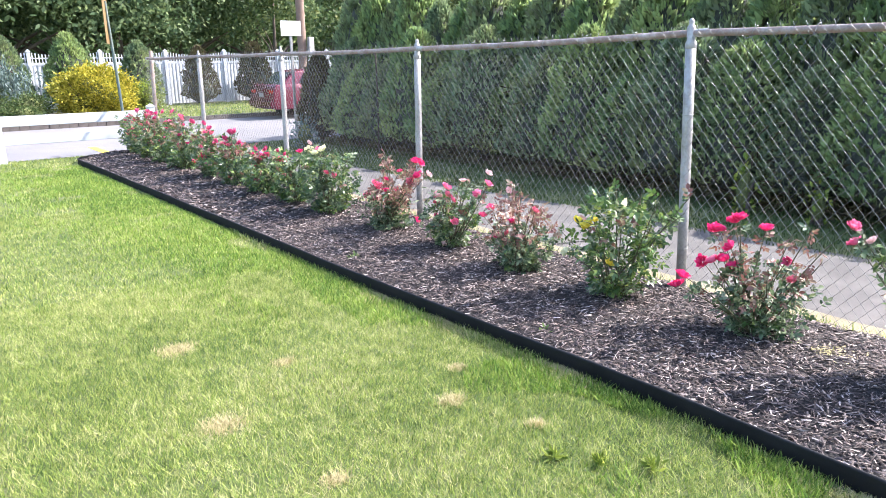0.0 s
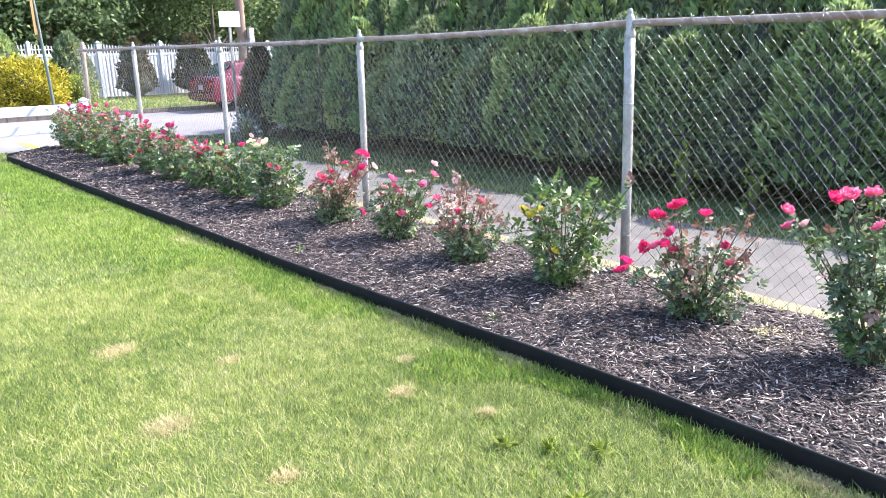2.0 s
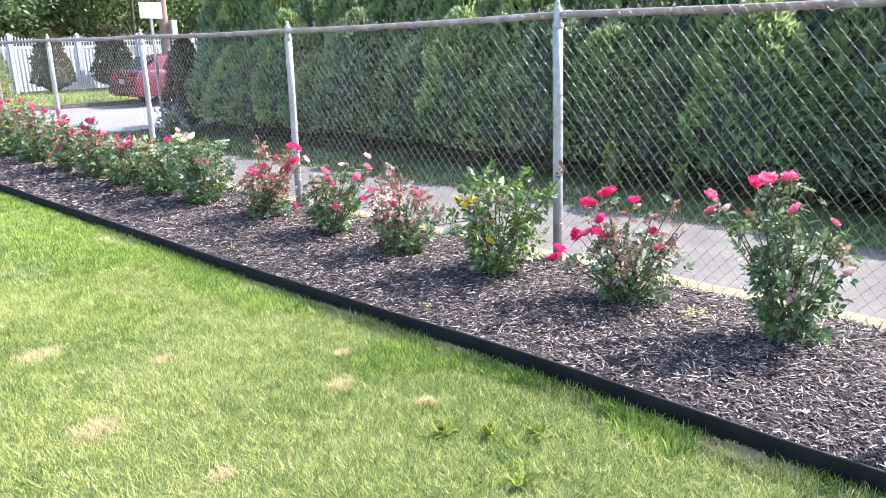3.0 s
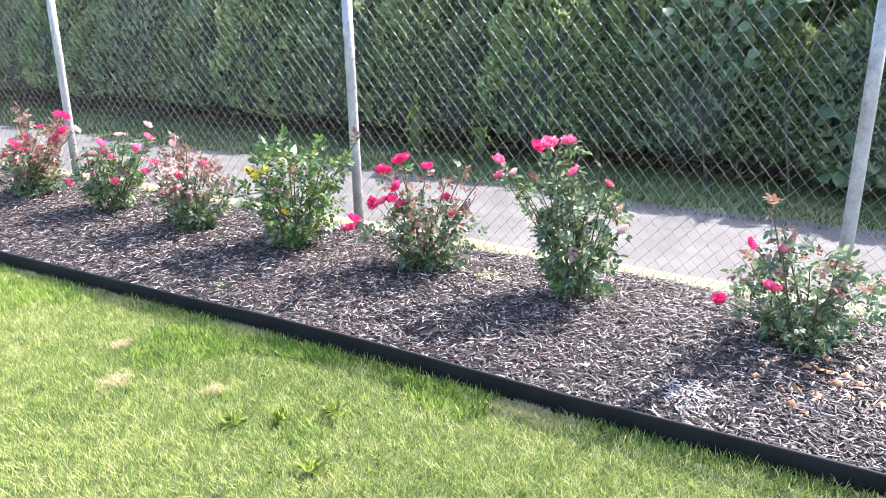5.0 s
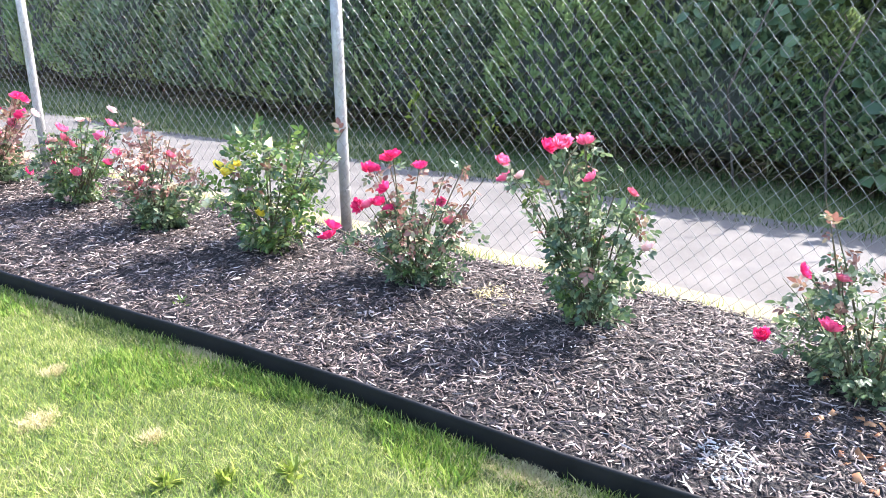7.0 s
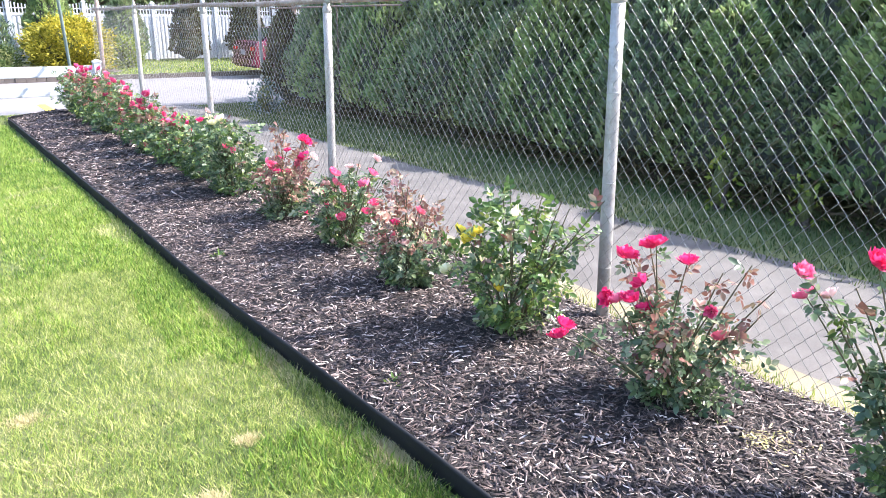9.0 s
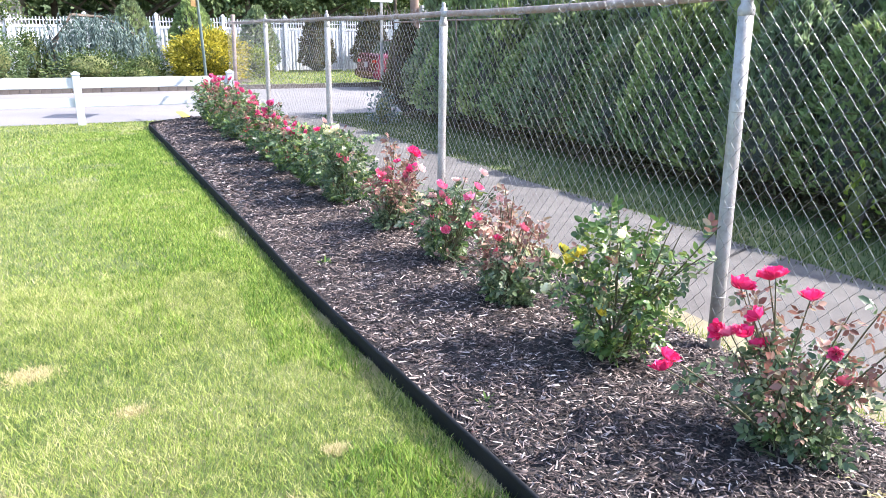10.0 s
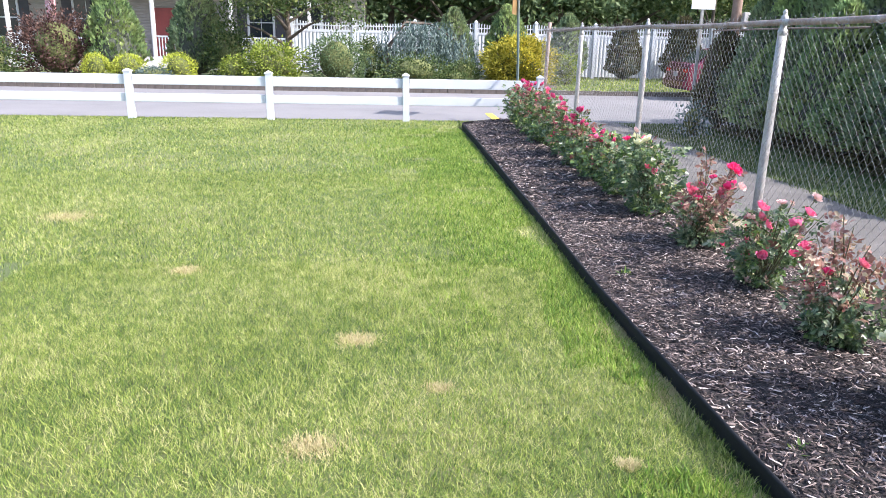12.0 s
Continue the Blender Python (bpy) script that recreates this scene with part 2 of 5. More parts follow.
M["trim"] = surface("trim", [(0.3, (0.42, 0.40, 0.39)), (0.7, (0.52, 0.50, 0.49))], 2, 40, 0.6, 0.05, 0.002)
M["shutter"] = surface("shutter", [(0.3, (0.02, 0.02, 0.03)), (0.7, (0.05, 0.045, 0.05))], 3, 40, 0.6, 0.1, 0.003)
M["door_red"] = surface("door_red", [(0.3, (0.22, 0.035, 0.03)), (0.7, (0.30, 0.05, 0.04))], 3, 40, 0.5, 0.1, 0.003)
M["flag_cloth"] = surface("flag_cloth", [(0.35, (0.50, 0.08, 0.10)), (0.5, (0.55, 0.30, 0.32)), (0.65, (0.78, 0.74, 0.74))], 9, 60, 0.8, 0.1, 0.003)
M["soil"] = surface("soil", [(0.3, (0.04, 0.03, 0.022)), (0.7, (0.10, 0.075, 0.055))], 3, 60, 0.95, 0.6, 0.02)


# ---- builders ----
rng = np.random.default_rng(7)


def mesh_np(name, V, F, mat, smooth=False):
    """A mesh from an array of corners and one or more arrays of faces."""
    me = bpy.data.meshes.new(name)
    Fs = [np.asarray(f, dtype=np.int32) for f in (F if isinstance(F, (list, tuple)) else [F]) if len(f)]
    V = np.asarray(V, dtype=np.float32)
    me.vertices.add(len(V))
    me.vertices.foreach_set("co", V.ravel())
    loops = np.concatenate([f.ravel() for f in Fs])
    sizes = np.concatenate([np.full(len(f), f.shape[1], dtype=np.int32) for f in Fs])
    me.loops.add(len(loops))
    me.loops.foreach_set("vertex_index", loops)
    me.polygons.add(len(sizes))
    me.polygons.foreach_set("loop_start", np.concatenate([[0], np.cumsum(sizes)[:-1]]).astype(np.int32))
    me.update(calc_edges=True)
    if smooth:
        me.polygons.foreach_set("use_smooth", np.ones(len(sizes), dtype=bool))
    me.materials.append(mat)
    return me


def mesh_bm(name, bm, mat, smooth=False):
    me = bpy.data.meshes.new(name)
    bmesh.ops.recalc_face_normals(bm, faces=bm.faces)
    bm.to_mesh(me)
    bm.free()
    if smooth:
        me.polygons.foreach_set("use_smooth", np.ones(len(me.polygons), dtype=bool))
    me.materials.append(mat)
    return me


def thing(name, at, label, category, group="", kind=""):
    ob = new(name)
    ob.location = at
    ob.empty_display_size = 0.1
    return tagged(ob, label, category, group, kind)


def part(name, me, parent, label="", at=(0, 0, 0), rot=None, scale=None):
    ob = new(name, me)
    ob.parent = parent
    ob.location = at
    if rot:
        ob.rotation_euler = rot
    if scale:
        ob.scale = (scale, scale, scale)
    if label:
        ob["label"] = label
    return ob


def whole(name, me, label, category, kind="", group="", at=(0, 0, 0)):
    ob = new(name, me)
    ob.location = at
    return tagged(ob, label, category, group, kind)


def box(bm, x0, x1, y0, y1, z0, z1, bevel=0.0):
    c = bmesh.ops.create_cube(bm, size=1, matrix=Matrix.Translation(((x0 + x1) / 2, (y0 + y1) / 2, (z0 + z1) / 2)) @ Matrix.Diagonal((x1 - x0, y1 - y0, z1 - z0, 1)))
    if bevel:
        vs = set(c["verts"])
        bmesh.ops.bevel(bm, geom=[e for e in bm.edges if e.verts[0] in vs], offset=bevel, segments=2, affect="EDGES", profile=0.5)


def box_mesh(name, mat, *dims, bevel=0.0):
    bm = bmesh.new()
    box(bm, *dims, bevel=bevel)
    return mesh_bm(name, bm, mat)


def tube(points, radii, sides=6):
    """Corners and quads of a tapered tube along points."""
    P = np.asarray(points, float)
    n = len(P)
    R = np.broadcast_to(np.asarray(radii, float), (n,))
    T = np.gradient(P, axis=0)
    T /= np.linalg.norm(T, axis=1, keepdims=True) + 1e-9
    ref = np.where(np.abs(T[:, 2:3]) > 0.9, [[1.0, 0, 0]], [[0, 0, 1.0]])
    A = np.cross(T, ref)
    A /= np.linalg.norm(A, axis=1, keepdims=True) + 1e-9
    B = np.cross(T, A)
    a = np.linspace(0, 2 * np.pi, sides, endpoint=False)
    V = P[:, None] + R[:, None, None] * (np.cos(a)[None, :, None] * A[:, None] + np.sin(a)[None, :, None] * B[:, None])
    i, j = np.meshgrid(np.arange(n - 1), np.arange(sides), indexing="ij")
    k = (j + 1) % sides
    F = np.stack([i * sides + j, i * sides + k, (i + 1) * sides + k, (i + 1) * sides + j], -1).reshape(-1, 4)
    return V.reshape(-1, 3), F


def joined(pieces):
    V, F, o = [], [], 0
    for v, f in pieces:
        V.append(v)
        F.append(np.asarray(f) + o)
        o += len(v)
    return np.concatenate(V), np.concatenate(F)


def unit(a):
    return a / (np.linalg.norm(a, axis=-1, keepdims=True) + 1e-9)


def leaves(P, D, N, length, width, fold=0.18, hexa=True):
    """Folded leaves at P along D, facing N."""
    n = len(P)
    D = unit(D)
    S = unit(np.cross(D, N))
    N = np.cross(S, D)
    L = np.broadcast_to(np.asarray(length, float), (n,))[:, None]
    W = np.broadcast_to(np.asarray(width, float), (n,))[:, None] * 0.5
    if not hexa:
        V = np.stack([P, P + D * L * 0.45 + S * W + N * W * fold, P + D * L, P + D * L * 0.45 - S * W + N * W * fold], 1)
        b = np.arange(n)[:, None] * 4
        return V.reshape(-1, 3), np.concatenate([b + [0, 1, 2], b + [0, 2, 3]])
    V = np.stack([P, P + D * L * 0.3 + S * W * 0.9 + N * W * fold, P + D * L * 0.7 + S * W * 0.75 + N * W * fold, P + D * L - N * W * 0.2,
                  P + D * L * 0.7 - S * W * 0.75 + N * W * fold, P + D * L * 0.3 - S * W * 0.9 + N * W * fold], 1)
    b = np.arange(n)[:, None] * 6
    return V.reshape(-1, 3), np.concatenate([b + [0, 1, 2, 3], b + [0, 3, 4, 5]])


def rand_dirs(n, up=0.0, flat=1.0):
    d = rng.normal(size=(n, 3))
    d[:, 2] = d[:, 2] * flat + up
    return unit(d)


def wob(x, y, s, seed=0.0):
    return noise.noise(Vector((x * s + seed, y * s - seed, seed)))


def grid_sheet(name, xs, ys, z, mat):
    X, Y = np.meshgrid(xs, ys, indexing="ij")
    Z = np.vectorize(z)(X, Y) if callable(z) else np.full(X.shape, z)
    nx, ny = X.shape
    i, j = np.meshgrid(np.arange(nx - 1), np.arange(ny - 1), indexing="ij")
    F = np.stack([i * ny + j, (i + 1) * ny + j, (i + 1) * ny + j + 1, i * ny + j + 1], -1).reshape(-1, 4)
    return mesh_np(name, np.stack([X, Y, Z], -1).reshape(-1, 3), F, mat, True)


# ---- ground ----
EDGE_Y = [-7.0, -3.0, -2.1, -1.2, -0.5, 0.3, 1.2, 2.0, 3.5, 6.0, 9.0, 10.8]
EDGE_X = [-1.460, -1.495, -1.525, -1.510, -1.520, -1.550, -1.590, -1.595, -1.600, -1.610, -1.635, -1.650]


def edge_x(y):
    return np.interp(y, EDGE_Y, EDGE_X)


def bed_z(x, y):
    return 0.05 + 0.05 * math.sin(min(1, max(0, (x + 1.55) / 1.7)) * math.pi) + 0.014 * wob(x, y, 2.3, 3) + 0.01 * wob(x, y, 9, 5)


tagged(new("ground", grid_sheet("ground", np.linspace(-400, 400, 9), np.linspace(-400, 400, 9), -0.12, M["lawn_soil"])), "wide green and tan open ground", "ground", kind="structure")
lawn_m = grid_sheet("lawn", np.linspace(-30, 30, 121), np.concatenate([[-40, -20, -10], np.linspace(-6, 12.1, 60)]), lambda x, y: 0.008 * wob(x, y, 0.8, 1), M["lawn_soil"])
whole("lawn", lawn_m, "mown sunlit lawn with dry patches", "lawn", "structure")
ys = np.concatenate([[-40, -20], np.linspace(-8, 12.1, 100)])
V = np.array([[x, y, 0.012] for y in ys for x in (0.27 + 0.05 * wob(0, y, 1.3), 0.8, 1.3, float(np.interp(y, [-3, 0, 4, 12], [2.03, 1.92, 1.74, 1.62])) + 0.05 * wob(5, y, 0.9))])
F = np.array([[4 * i + j, 4 * i + j + 1, 4 * i + j + 5, 4 * i + j + 4] for i in range(len(ys) - 1) for j in range(3)])
whole("lane", mesh_np("lane", V, F, M["lane"], True), "narrow worn grey concrete lane behind the fence", "lane", "structure")
pts = [(0.25, 1.55), (0.7, 1.42), (1.1, 1.18), (1.45, 1.2), (1.85, 1.34)]
V = np.array([[px, py + o, 0.0165] for px, py in pts for o in (-0.016, 0.014)])
F = np.array([[2 * i, 2 * i + 2, 2 * i + 3, 2 * i + 1] for i in range(4)])
whole("lane_crack", mesh_np("lane_crack", V, F, M["mulch"]), "dark tarred crack across the lane", "crack", "structure")
whole("verge", grid_sheet("verge", np.linspace(-0.06, 0.34, 8), np.linspace(-8, 12, 90), lambda x, y: 0.016 + 0.006 * wob(x, y, 7), M["sand"]), "sandy dry verge under the fence", "verge", "structure")
whole("road", grid_sheet("road", np.linspace(-90, 90, 40), np.linspace(12.08, 20.0, 9), -0.02, M["street"]), "pale sunlit asphalt street", "road", "structure")
whole("far_lawn", grid_sheet("far_lawn", np.linspace(-90, 90, 60), np.linspace(20.0, 90, 30), lambda x, y: 0.10 + 0.02 * wob(x, y, 0.3), M["lawn_soil"]), "neighbouring front lawn across the street", "lawn", "structure")
whole("planting_bed", grid_sheet("planting_bed", np.linspace(-22, 2.4, 40), np.linspace(20.9, 24.8, 8), lambda x, y: 0.15 + 0.03 * wob(x, y, 1), M["soil"]), "dark soil planting bed before the house", "flower bed", "structure")
bm = bmesh.new()
box(bm, -0.86, -0.70, 12.3, 13.9, -0.019, -0.014)
whole("painted_line", mesh_bm("painted_line", bm, M["yellow_paint"]), "worn yellow painted line on the street", "road marking", "structure")

# mulch bed
ys = np.linspace(-7, 11.75, 190)
us = np.linspace(0, 1, 26)
V, F = [], []
for y in ys:
    x0 = edge_x(y) + 0.01
    if y > 10.8:
        x0 = -1.650 + 1.1 * ((y - 10.8) / 0.95) ** 2.2
    for u in us:
        x = x0 + (0.03 + 0.03 * wob(2, y, 2.1) - x0) * u
        V.append((x, y, bed_z(x, y)))
F = [[i * 26 + j, i * 26 + j + 1, (i + 1) * 26 + j + 1, (i + 1) * 26 + j] for i in range(len(ys) - 1) for j in range(25)]
mulch_bed = whole("mulch_bed", mesh_np("mulch_bed", V, np.array(F), M["mulch"], True), "rose bed covered in dark shredded bark mulch", "flower bed", "structure")

# edging strip with a rolled top, in lengths joined end to end
line = [(edge_x(y) + 0.006 * wob(1, y, 1.7), y) for y in np.linspace(-7, 10.7, 120)]
line += [(-1.650 + 1.2 * s ** 2.2, 10.8 + 0.98 * s) for s in np.linspace(0, 1, 14)]
profile = [(-0.004, -0.05), (-0.005, 0.078), (-0.007, 0.083), (-0.008, 0.090), (-0.004, 0.095), (0.004, 0.095), (0.008, 0.090), (0.006, 0.083), (0.004, 0.078), (0.004, -0.05)]
L2 = np.array(line)
T2 = unit(np.gradient(L2, axis=0))
Nr = np.stack([T2[:, 1], -T2[:, 0]], 1)
k = len(profile)
edging = thing("garden_edging", (0, 0, 0), "black plastic garden edging strip between lawn and mulch", "edging")
for a in range(0, len(L2) - 1, 19):
    c = min(len(L2), a + 20)
    V = np.array([[p[0] + n[0] * o, p[1] + n[1] * o, z + 0.007 * wob(3, p[1], 0.9)] for p, n in zip(L2[a:c], Nr[a:c]) for o, z in profile])
    F = np.array([[i * k + j, i * k + (j + 1) % k, (i + 1) * k + (j + 1) % k, (i + 1) * k + j] for i in range(c - a - 1) for j in range(k)])
    part("strip", mesh_np("strip", V, F, M["edging"], True), edging)


def chips(name, n, x0, x1, y0, y1, mat, label, lo=0.012, hi=0.066, wide=0.0072, spread=None):
    if spread is None:
        x, y = rng.uniform(0, 1, n), rng.uniform(y0, y1, n)
        ex = edge_x(y) + 0.03
        ex = np.where(y > 10.8, -1.62 + 1.1 * (np.clip(y - 10.8, 0, 1) / 0.95) ** 2.2, ex)
        x = ex + (0.05 - ex) * x
    else:
        x, y = rng.normal(x0, spread, n), rng.normal(y0, spread * 0.8, n)
        x = np.maximum(x, edge_x(y) + rng.uniform(0.03, 0.1, n))
    z = np.array([bed_z(a, b) for a, b in zip(x, y)]) + rng.uniform(0.0, 0.012, n)
    a = rng.uniform(0, 2 * np.pi, n)
    D = np.stack([np.cos(a), np.sin(a), rng.normal(0, 0.22, n)], 1)
    D = unit(D)
    S = unit(np.cross(D, [0, 0, 1.0]))
    N = np.cross(S, D)
    tilt = rng.normal(0, 0.5, n)[:, None]
    S, N = S * np.cos(tilt) + N * np.sin(tilt), N * np.cos(tilt) - S * np.sin(tilt)
    L = (lo + (hi - lo) * rng.beta(1.6, 3, n))[:, None] * 0.5
    W = (wide * rng.uniform(0.35, 1.25, n))[:, None] * 0.5
    H = W * rng.uniform(0.3, 0.9, n)[:, None]
    P = np.stack([x, y, z], 1)
    V = np.stack([P - D * L - S * W, P - D * L * 0.8 + S * W, P + D * L + S * W * 0.7, P + D * L * 0.85 - S * W, P - D * L * 0.85 + N * H, P + D * L * 0.9 + N * H], 1).reshape(-1, 3)
    b = np.arange(n)[:, None] * 6
    q = np.concatenate([b + [0, 3, 5, 4], b + [1, 4, 5, 2]])
    t = np.concatenate([b + [0, 4, 1], b + [3, 2, 5]])
    return whole(name, mesh_np(name, V, [q, t], mat), label, "mulch", "stuff")


chips("bark_chips", 66000, 0, 0, -4.0, 4.0, M["chip"], "shredded dark bark mulch chips on the bed", 0.01, 0.078, 0.0074)
chips("bark_chips", 16000, 0, 0, 4.0, 11.6, M["chip"], "shredded dark bark mulch chips on the bed", 0.03, 0.09, 0.013)
chips("bark_chips", 9500, 0, 0, -7.0, -4.0, M["chip"], "shredded dark bark mulch chips on the bed", 0.03, 0.09, 0.013)
chips("bleached_chips", 170, -1.27, 0, -2.56, 0, M["pale_chip"], "patch of sun-bleached pale bark chips", spread=0.075)
chips("bleached_chips", 120, -0.47, 0, -1.28, 0, M["dry_blade"], "patch of straw-coloured dry chips", spread=0.07)
chips("dead_leaves", 34, -0.91, 0, -3.02, 0, M["dead_leaf"], "fallen brown leaves lying on mulch", 0.025, 0.06, 0.035, spread=0.16)


def blades(name, x, y, mat, label, h, w, two=True, z=0.0, lean=0.55):
    n = len(x)
    a = rng.uniform(0, 2 * np.pi, n)
    b = a + rng.normal(np.pi / 2, 0.5, n)
    hh = h * rng.uniform(0.45, 1.45, n)
    S = np.stack([np.cos(a), np.sin(a), np.zeros(n)], 1) * (w * rng.uniform(0.6, 1.3, n) * 0.5)[:, None]
    D = np.stack([np.cos(b), np.sin(b), np.zeros(n)], 1) * (hh * lean * rng.uniform(0.2, 1.5, n))[:, None]
    P = np.stack([x, y, np.full(n, z)], 1)
    U = np.array([0, 0, 1.0])
    if two:
        V = np.stack([P - S, P + S, P + D * 0.35 + U * hh[:, None] * 0.6 + S * 0.8, P + D * 0.35 + U * hh[:, None] * 0.6 - S * 0.8, P + D + U * hh[:, None] * 0.92], 1)
        k = np.arange(n)[:, None] * 5
        F = [k + [0, 1, 2, 3], k + [3, 2, 4]]
    else:
        V = np.stack([P - S, P + S, P + D + U * hh[:, None]], 1)
        F = [np.arange(n)[:, None] * 3 + [0, 1, 2]]
    return whole(name, mesh_np(name, V.reshape(-1, 3), F, mat), label, "grass", "stuff")


DRY = [(-2.24, -0.33, 0.07), (-3.21, 0.13, 0.12), (-3.08, 1.19, 0.12), (-5.74, 3.95, 0.22), (-3.03, -0.59, 0.06), (-1.98, -0.04, 0.05), (-2.09, -0.76, 0.04), (-2.67, 0.62, 0.07), (-4.31, 2.40, 0.12), (-1.54, -0.44, 0.13), (-1.50, -1.99, 0.14), (-1.59, 0.60, 0.12), (-1.62, 1.26, 0.14)]


def scatter(n, x0, x1, y0, y1):
    x, y = rng.uniform(x0, x1, n), rng.uniform(y0, y1, n)
    keep = x < np.where(y > 10.8, -1.650 + 1.2 * (np.clip(y - 10.8, 0, 2) / 0.98) ** 2.2, edge_x(y)) - 0.02
    for px, py, r in DRY:
        d = np.hypot(x - px, y - py)
        keep &= rng.uniform(0, 1, n) < np.clip((d / r - 0.35) / 0.8, 0.12, 1)
    return x[keep], y[keep]


x, y = scatter(500000, -5.4, -1.5, -3.7, 2.6)
keep = y > -3.7 + (-1.5 - x) * 1.15
x, y = x[keep], y[keep]
blades("lawn_grass", x, y, M["blade"], "short dense mown lawn grass, green and yellowing", 0.026, 0.0034, False, lean=1.15)
x, y = scatter(150000, -8.5, -1.55, 2.6, 6.2)
blades("lawn_grass", x, y, M["blade"], "mown lawn grass, green and yellowing", 0.028, 0.0056, False, lean=1.1)
x, y = scatter(120000, -13.5, -1.0, 6.2, 12.05)
blades("lawn_grass", x, y, M["blade"], "mown lawn grass towards the street", 0.032, 0.009, False, lean=0.9)
x, y = scatter(75000, -9, -1.5, -6.5, 2.6)
keep = (y < -3.7 + (-1.5 - x) * 1.15) | (x < -5.4)
x, y = x[keep], y[keep]
blades("lawn_grass", x, y, M["blade"], "mown lawn grass, green and yellowing", 0.04, 0.008, False)
# long grass against the edging, dry tufts in the bare patches
y = rng.uniform(-3.4, 4, 3200)
bare = np.min([np.abs(y - c) for c in (-0.44, -1.99, 0.60, 1.26)], axis=0)
y = y[bare > rng.uniform(0.12, 0.26, 3200)]
x = edge_x(y) - 0.02 - np.abs(rng.normal(0, 0.035, len(y)))
blades("edge_grass", x, y, M["blade"], "longer grass fringe along the black edging", 0.042, 0.0036)
P = [(rng.normal(px, r * 0.5, int(9000 * r)), rng.normal(py, r * 0.4, int(9000 * r))) for px, py, r in DRY]
P += [(edge_x(b) - 0.03 - np.abs(rng.normal(0.03, 0.05, 1100)), b) for b in (rng.normal(c, 0.17, 1100) for c in (-0.44, -1.99, 0.60, 1.26))]
blades("dry_grass", np.concatenate([p[0] for p in P]), np.concatenate([p[1] for p in P]), M["dry_blade"], "straw-coloured dead grass patches in the lawn", 0.02, 0.005, False, lean=1.2)
# lush greener band beside the bed, thinning out into the lawn
y = rng.uniform(-3.4, 10.6, 62000)
x = edge_x(y) - 0.05 - np.abs(rng.normal(0.12, 0.42, len(y))) * np.clip(0.8 + 0.16 * y, 0.8, 2.0)
keep = np.array([wob(a, b, 1.6, 9) for a, b in zip(x, y)]) > np.where(y < 0.8, 0.2, -0.25)
blades("edge_grass", x[keep], y[keep], M["fresh_blade"], "lush deep green lawn grass beside the edging", 0.036, 0.0085, False, lean=0.8)
y = rng.uniform(-6, 11.8, 11000)
y = y[np.array([wob(0, b, 1.5, 6) for b in y]) > rng.uniform(-0.5, 0.2, len(y))]
blades("verge_grass", 0.10 + rng.normal(0, 0.06, len(y)), y, M["blade"], "sparse yellow-green grass under the fence", 0.05, 0.006, False, z=0.01)
# strip before the hedge: the shade on it is put into the blades' colour
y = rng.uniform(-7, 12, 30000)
blades("shade_tinted_grass", rng.uniform(1.75, 3.4, 30000) - 0.02 * y, y, M["shade_tinted_blade"], "rough grass strip coloured darker for the hedge's shade", 0.042, 0.011, False)
x, y = rng.uniform(-14, 14, 40000), rng.uniform(20.1, 27.5, 40000)
keep = (x > 2.4) | (y < 20.9)
blades("far_grass", x[keep], y[keep], M["blade"], "neighbouring mown lawn across the street", 0.06, 0.04, False, z=0.10)


# ---- chain-link fence ----
POSTS = [-6.1, -3.04, 0.0, 3.06, 6.1, 9.16]
RAIL_Z, FABRIC_X = 1.765, -0.047


def rail_z(y):
    """The top rail's height, which dips and rises a little from post to post."""
    return float(np.interp(y, [-6.1, -3.04, 0.0, 3.06, 6.1, 9.16, 12.0], [1.75, 1.75, 1.757, 1.732, 1.742, 1.757, 1.76]))



fence = thing("chain_link_fence", (0, 0, 0), "weathered galvanised chain-link fence with rusty top rail", "fence")


def lathe(name, profile, mat, sides=14):
    V = np.array([[r * math.cos(a), r * math.sin(a), z] for r, z in profile for a in np.linspace(0, 2 * math.pi, sides, endpoint=False)])
    n = len(profile)
    F = np.array([[i * sides + j, i * sides + (j + 1) % sides, (i + 1) * sides + (j + 1) % sides, (i + 1) * sides + j] for i in range(n - 1) for j in range(sides)])
    return mesh_np(name, V, F, mat, True)


post_m = lathe("post", [(0.001, -0.1), (0.034, -0.1), (0.034, 0.6), (0.0335, 1.2), (0.034, 1.70), (0.001, 1.70)], M["galvanised"])
cap_m = lathe("post_cap", [(0.0345, 1.67), (0.0375, 1.675), (0.0375, 1.70), (0.034, 1.71), (0.026, 1.722), (0.029, 1.795), (0.022, 1.812), (0.014, 1.82), (0.017, 1.832), (0.016, 1.845), (0.008, 1.856), (0.0005, 1.858)], M["galvanised"])
band_m = lathe("tie_band", [(0.0342, -0.004), (0.0356, -0.002), (0.0356, 0.002), (0.0342, 0.004)], M["galvanised"])
for i, py in enumerate(POSTS):
    p = part("post", post_m, fence, at=(0, py - (0, 0.01, 0.045, 0, 0, 0)[i], rail_z(py) - RAIL_Z), rot=(radians((-0.6, -1.3, -1.4, -0.2, 0.2, -0.2)[i]), radians((0.8, 0.3, -0.3, 0.4, 0.2, 0.5)[i]), 0))
    part("post_cap", cap_m, p, "loop cap with small finial")
    for z in (0.35, 0.8, 1.25):
        part("tie_band", band_m, p, at=(0, 0, z))
end_m = lathe("end_post", [(0.001, -0.1), (0.036, -0.1), (0.036, 1.90), (0.030, 1.905), (0.001, 1.905)], M["rusty_rail"])
part("end_post", end_m, fence, "taller rusty terminal post", at=(0.05, 12.0, 0), rot=(radians(1.2), radians(1.0), 0))
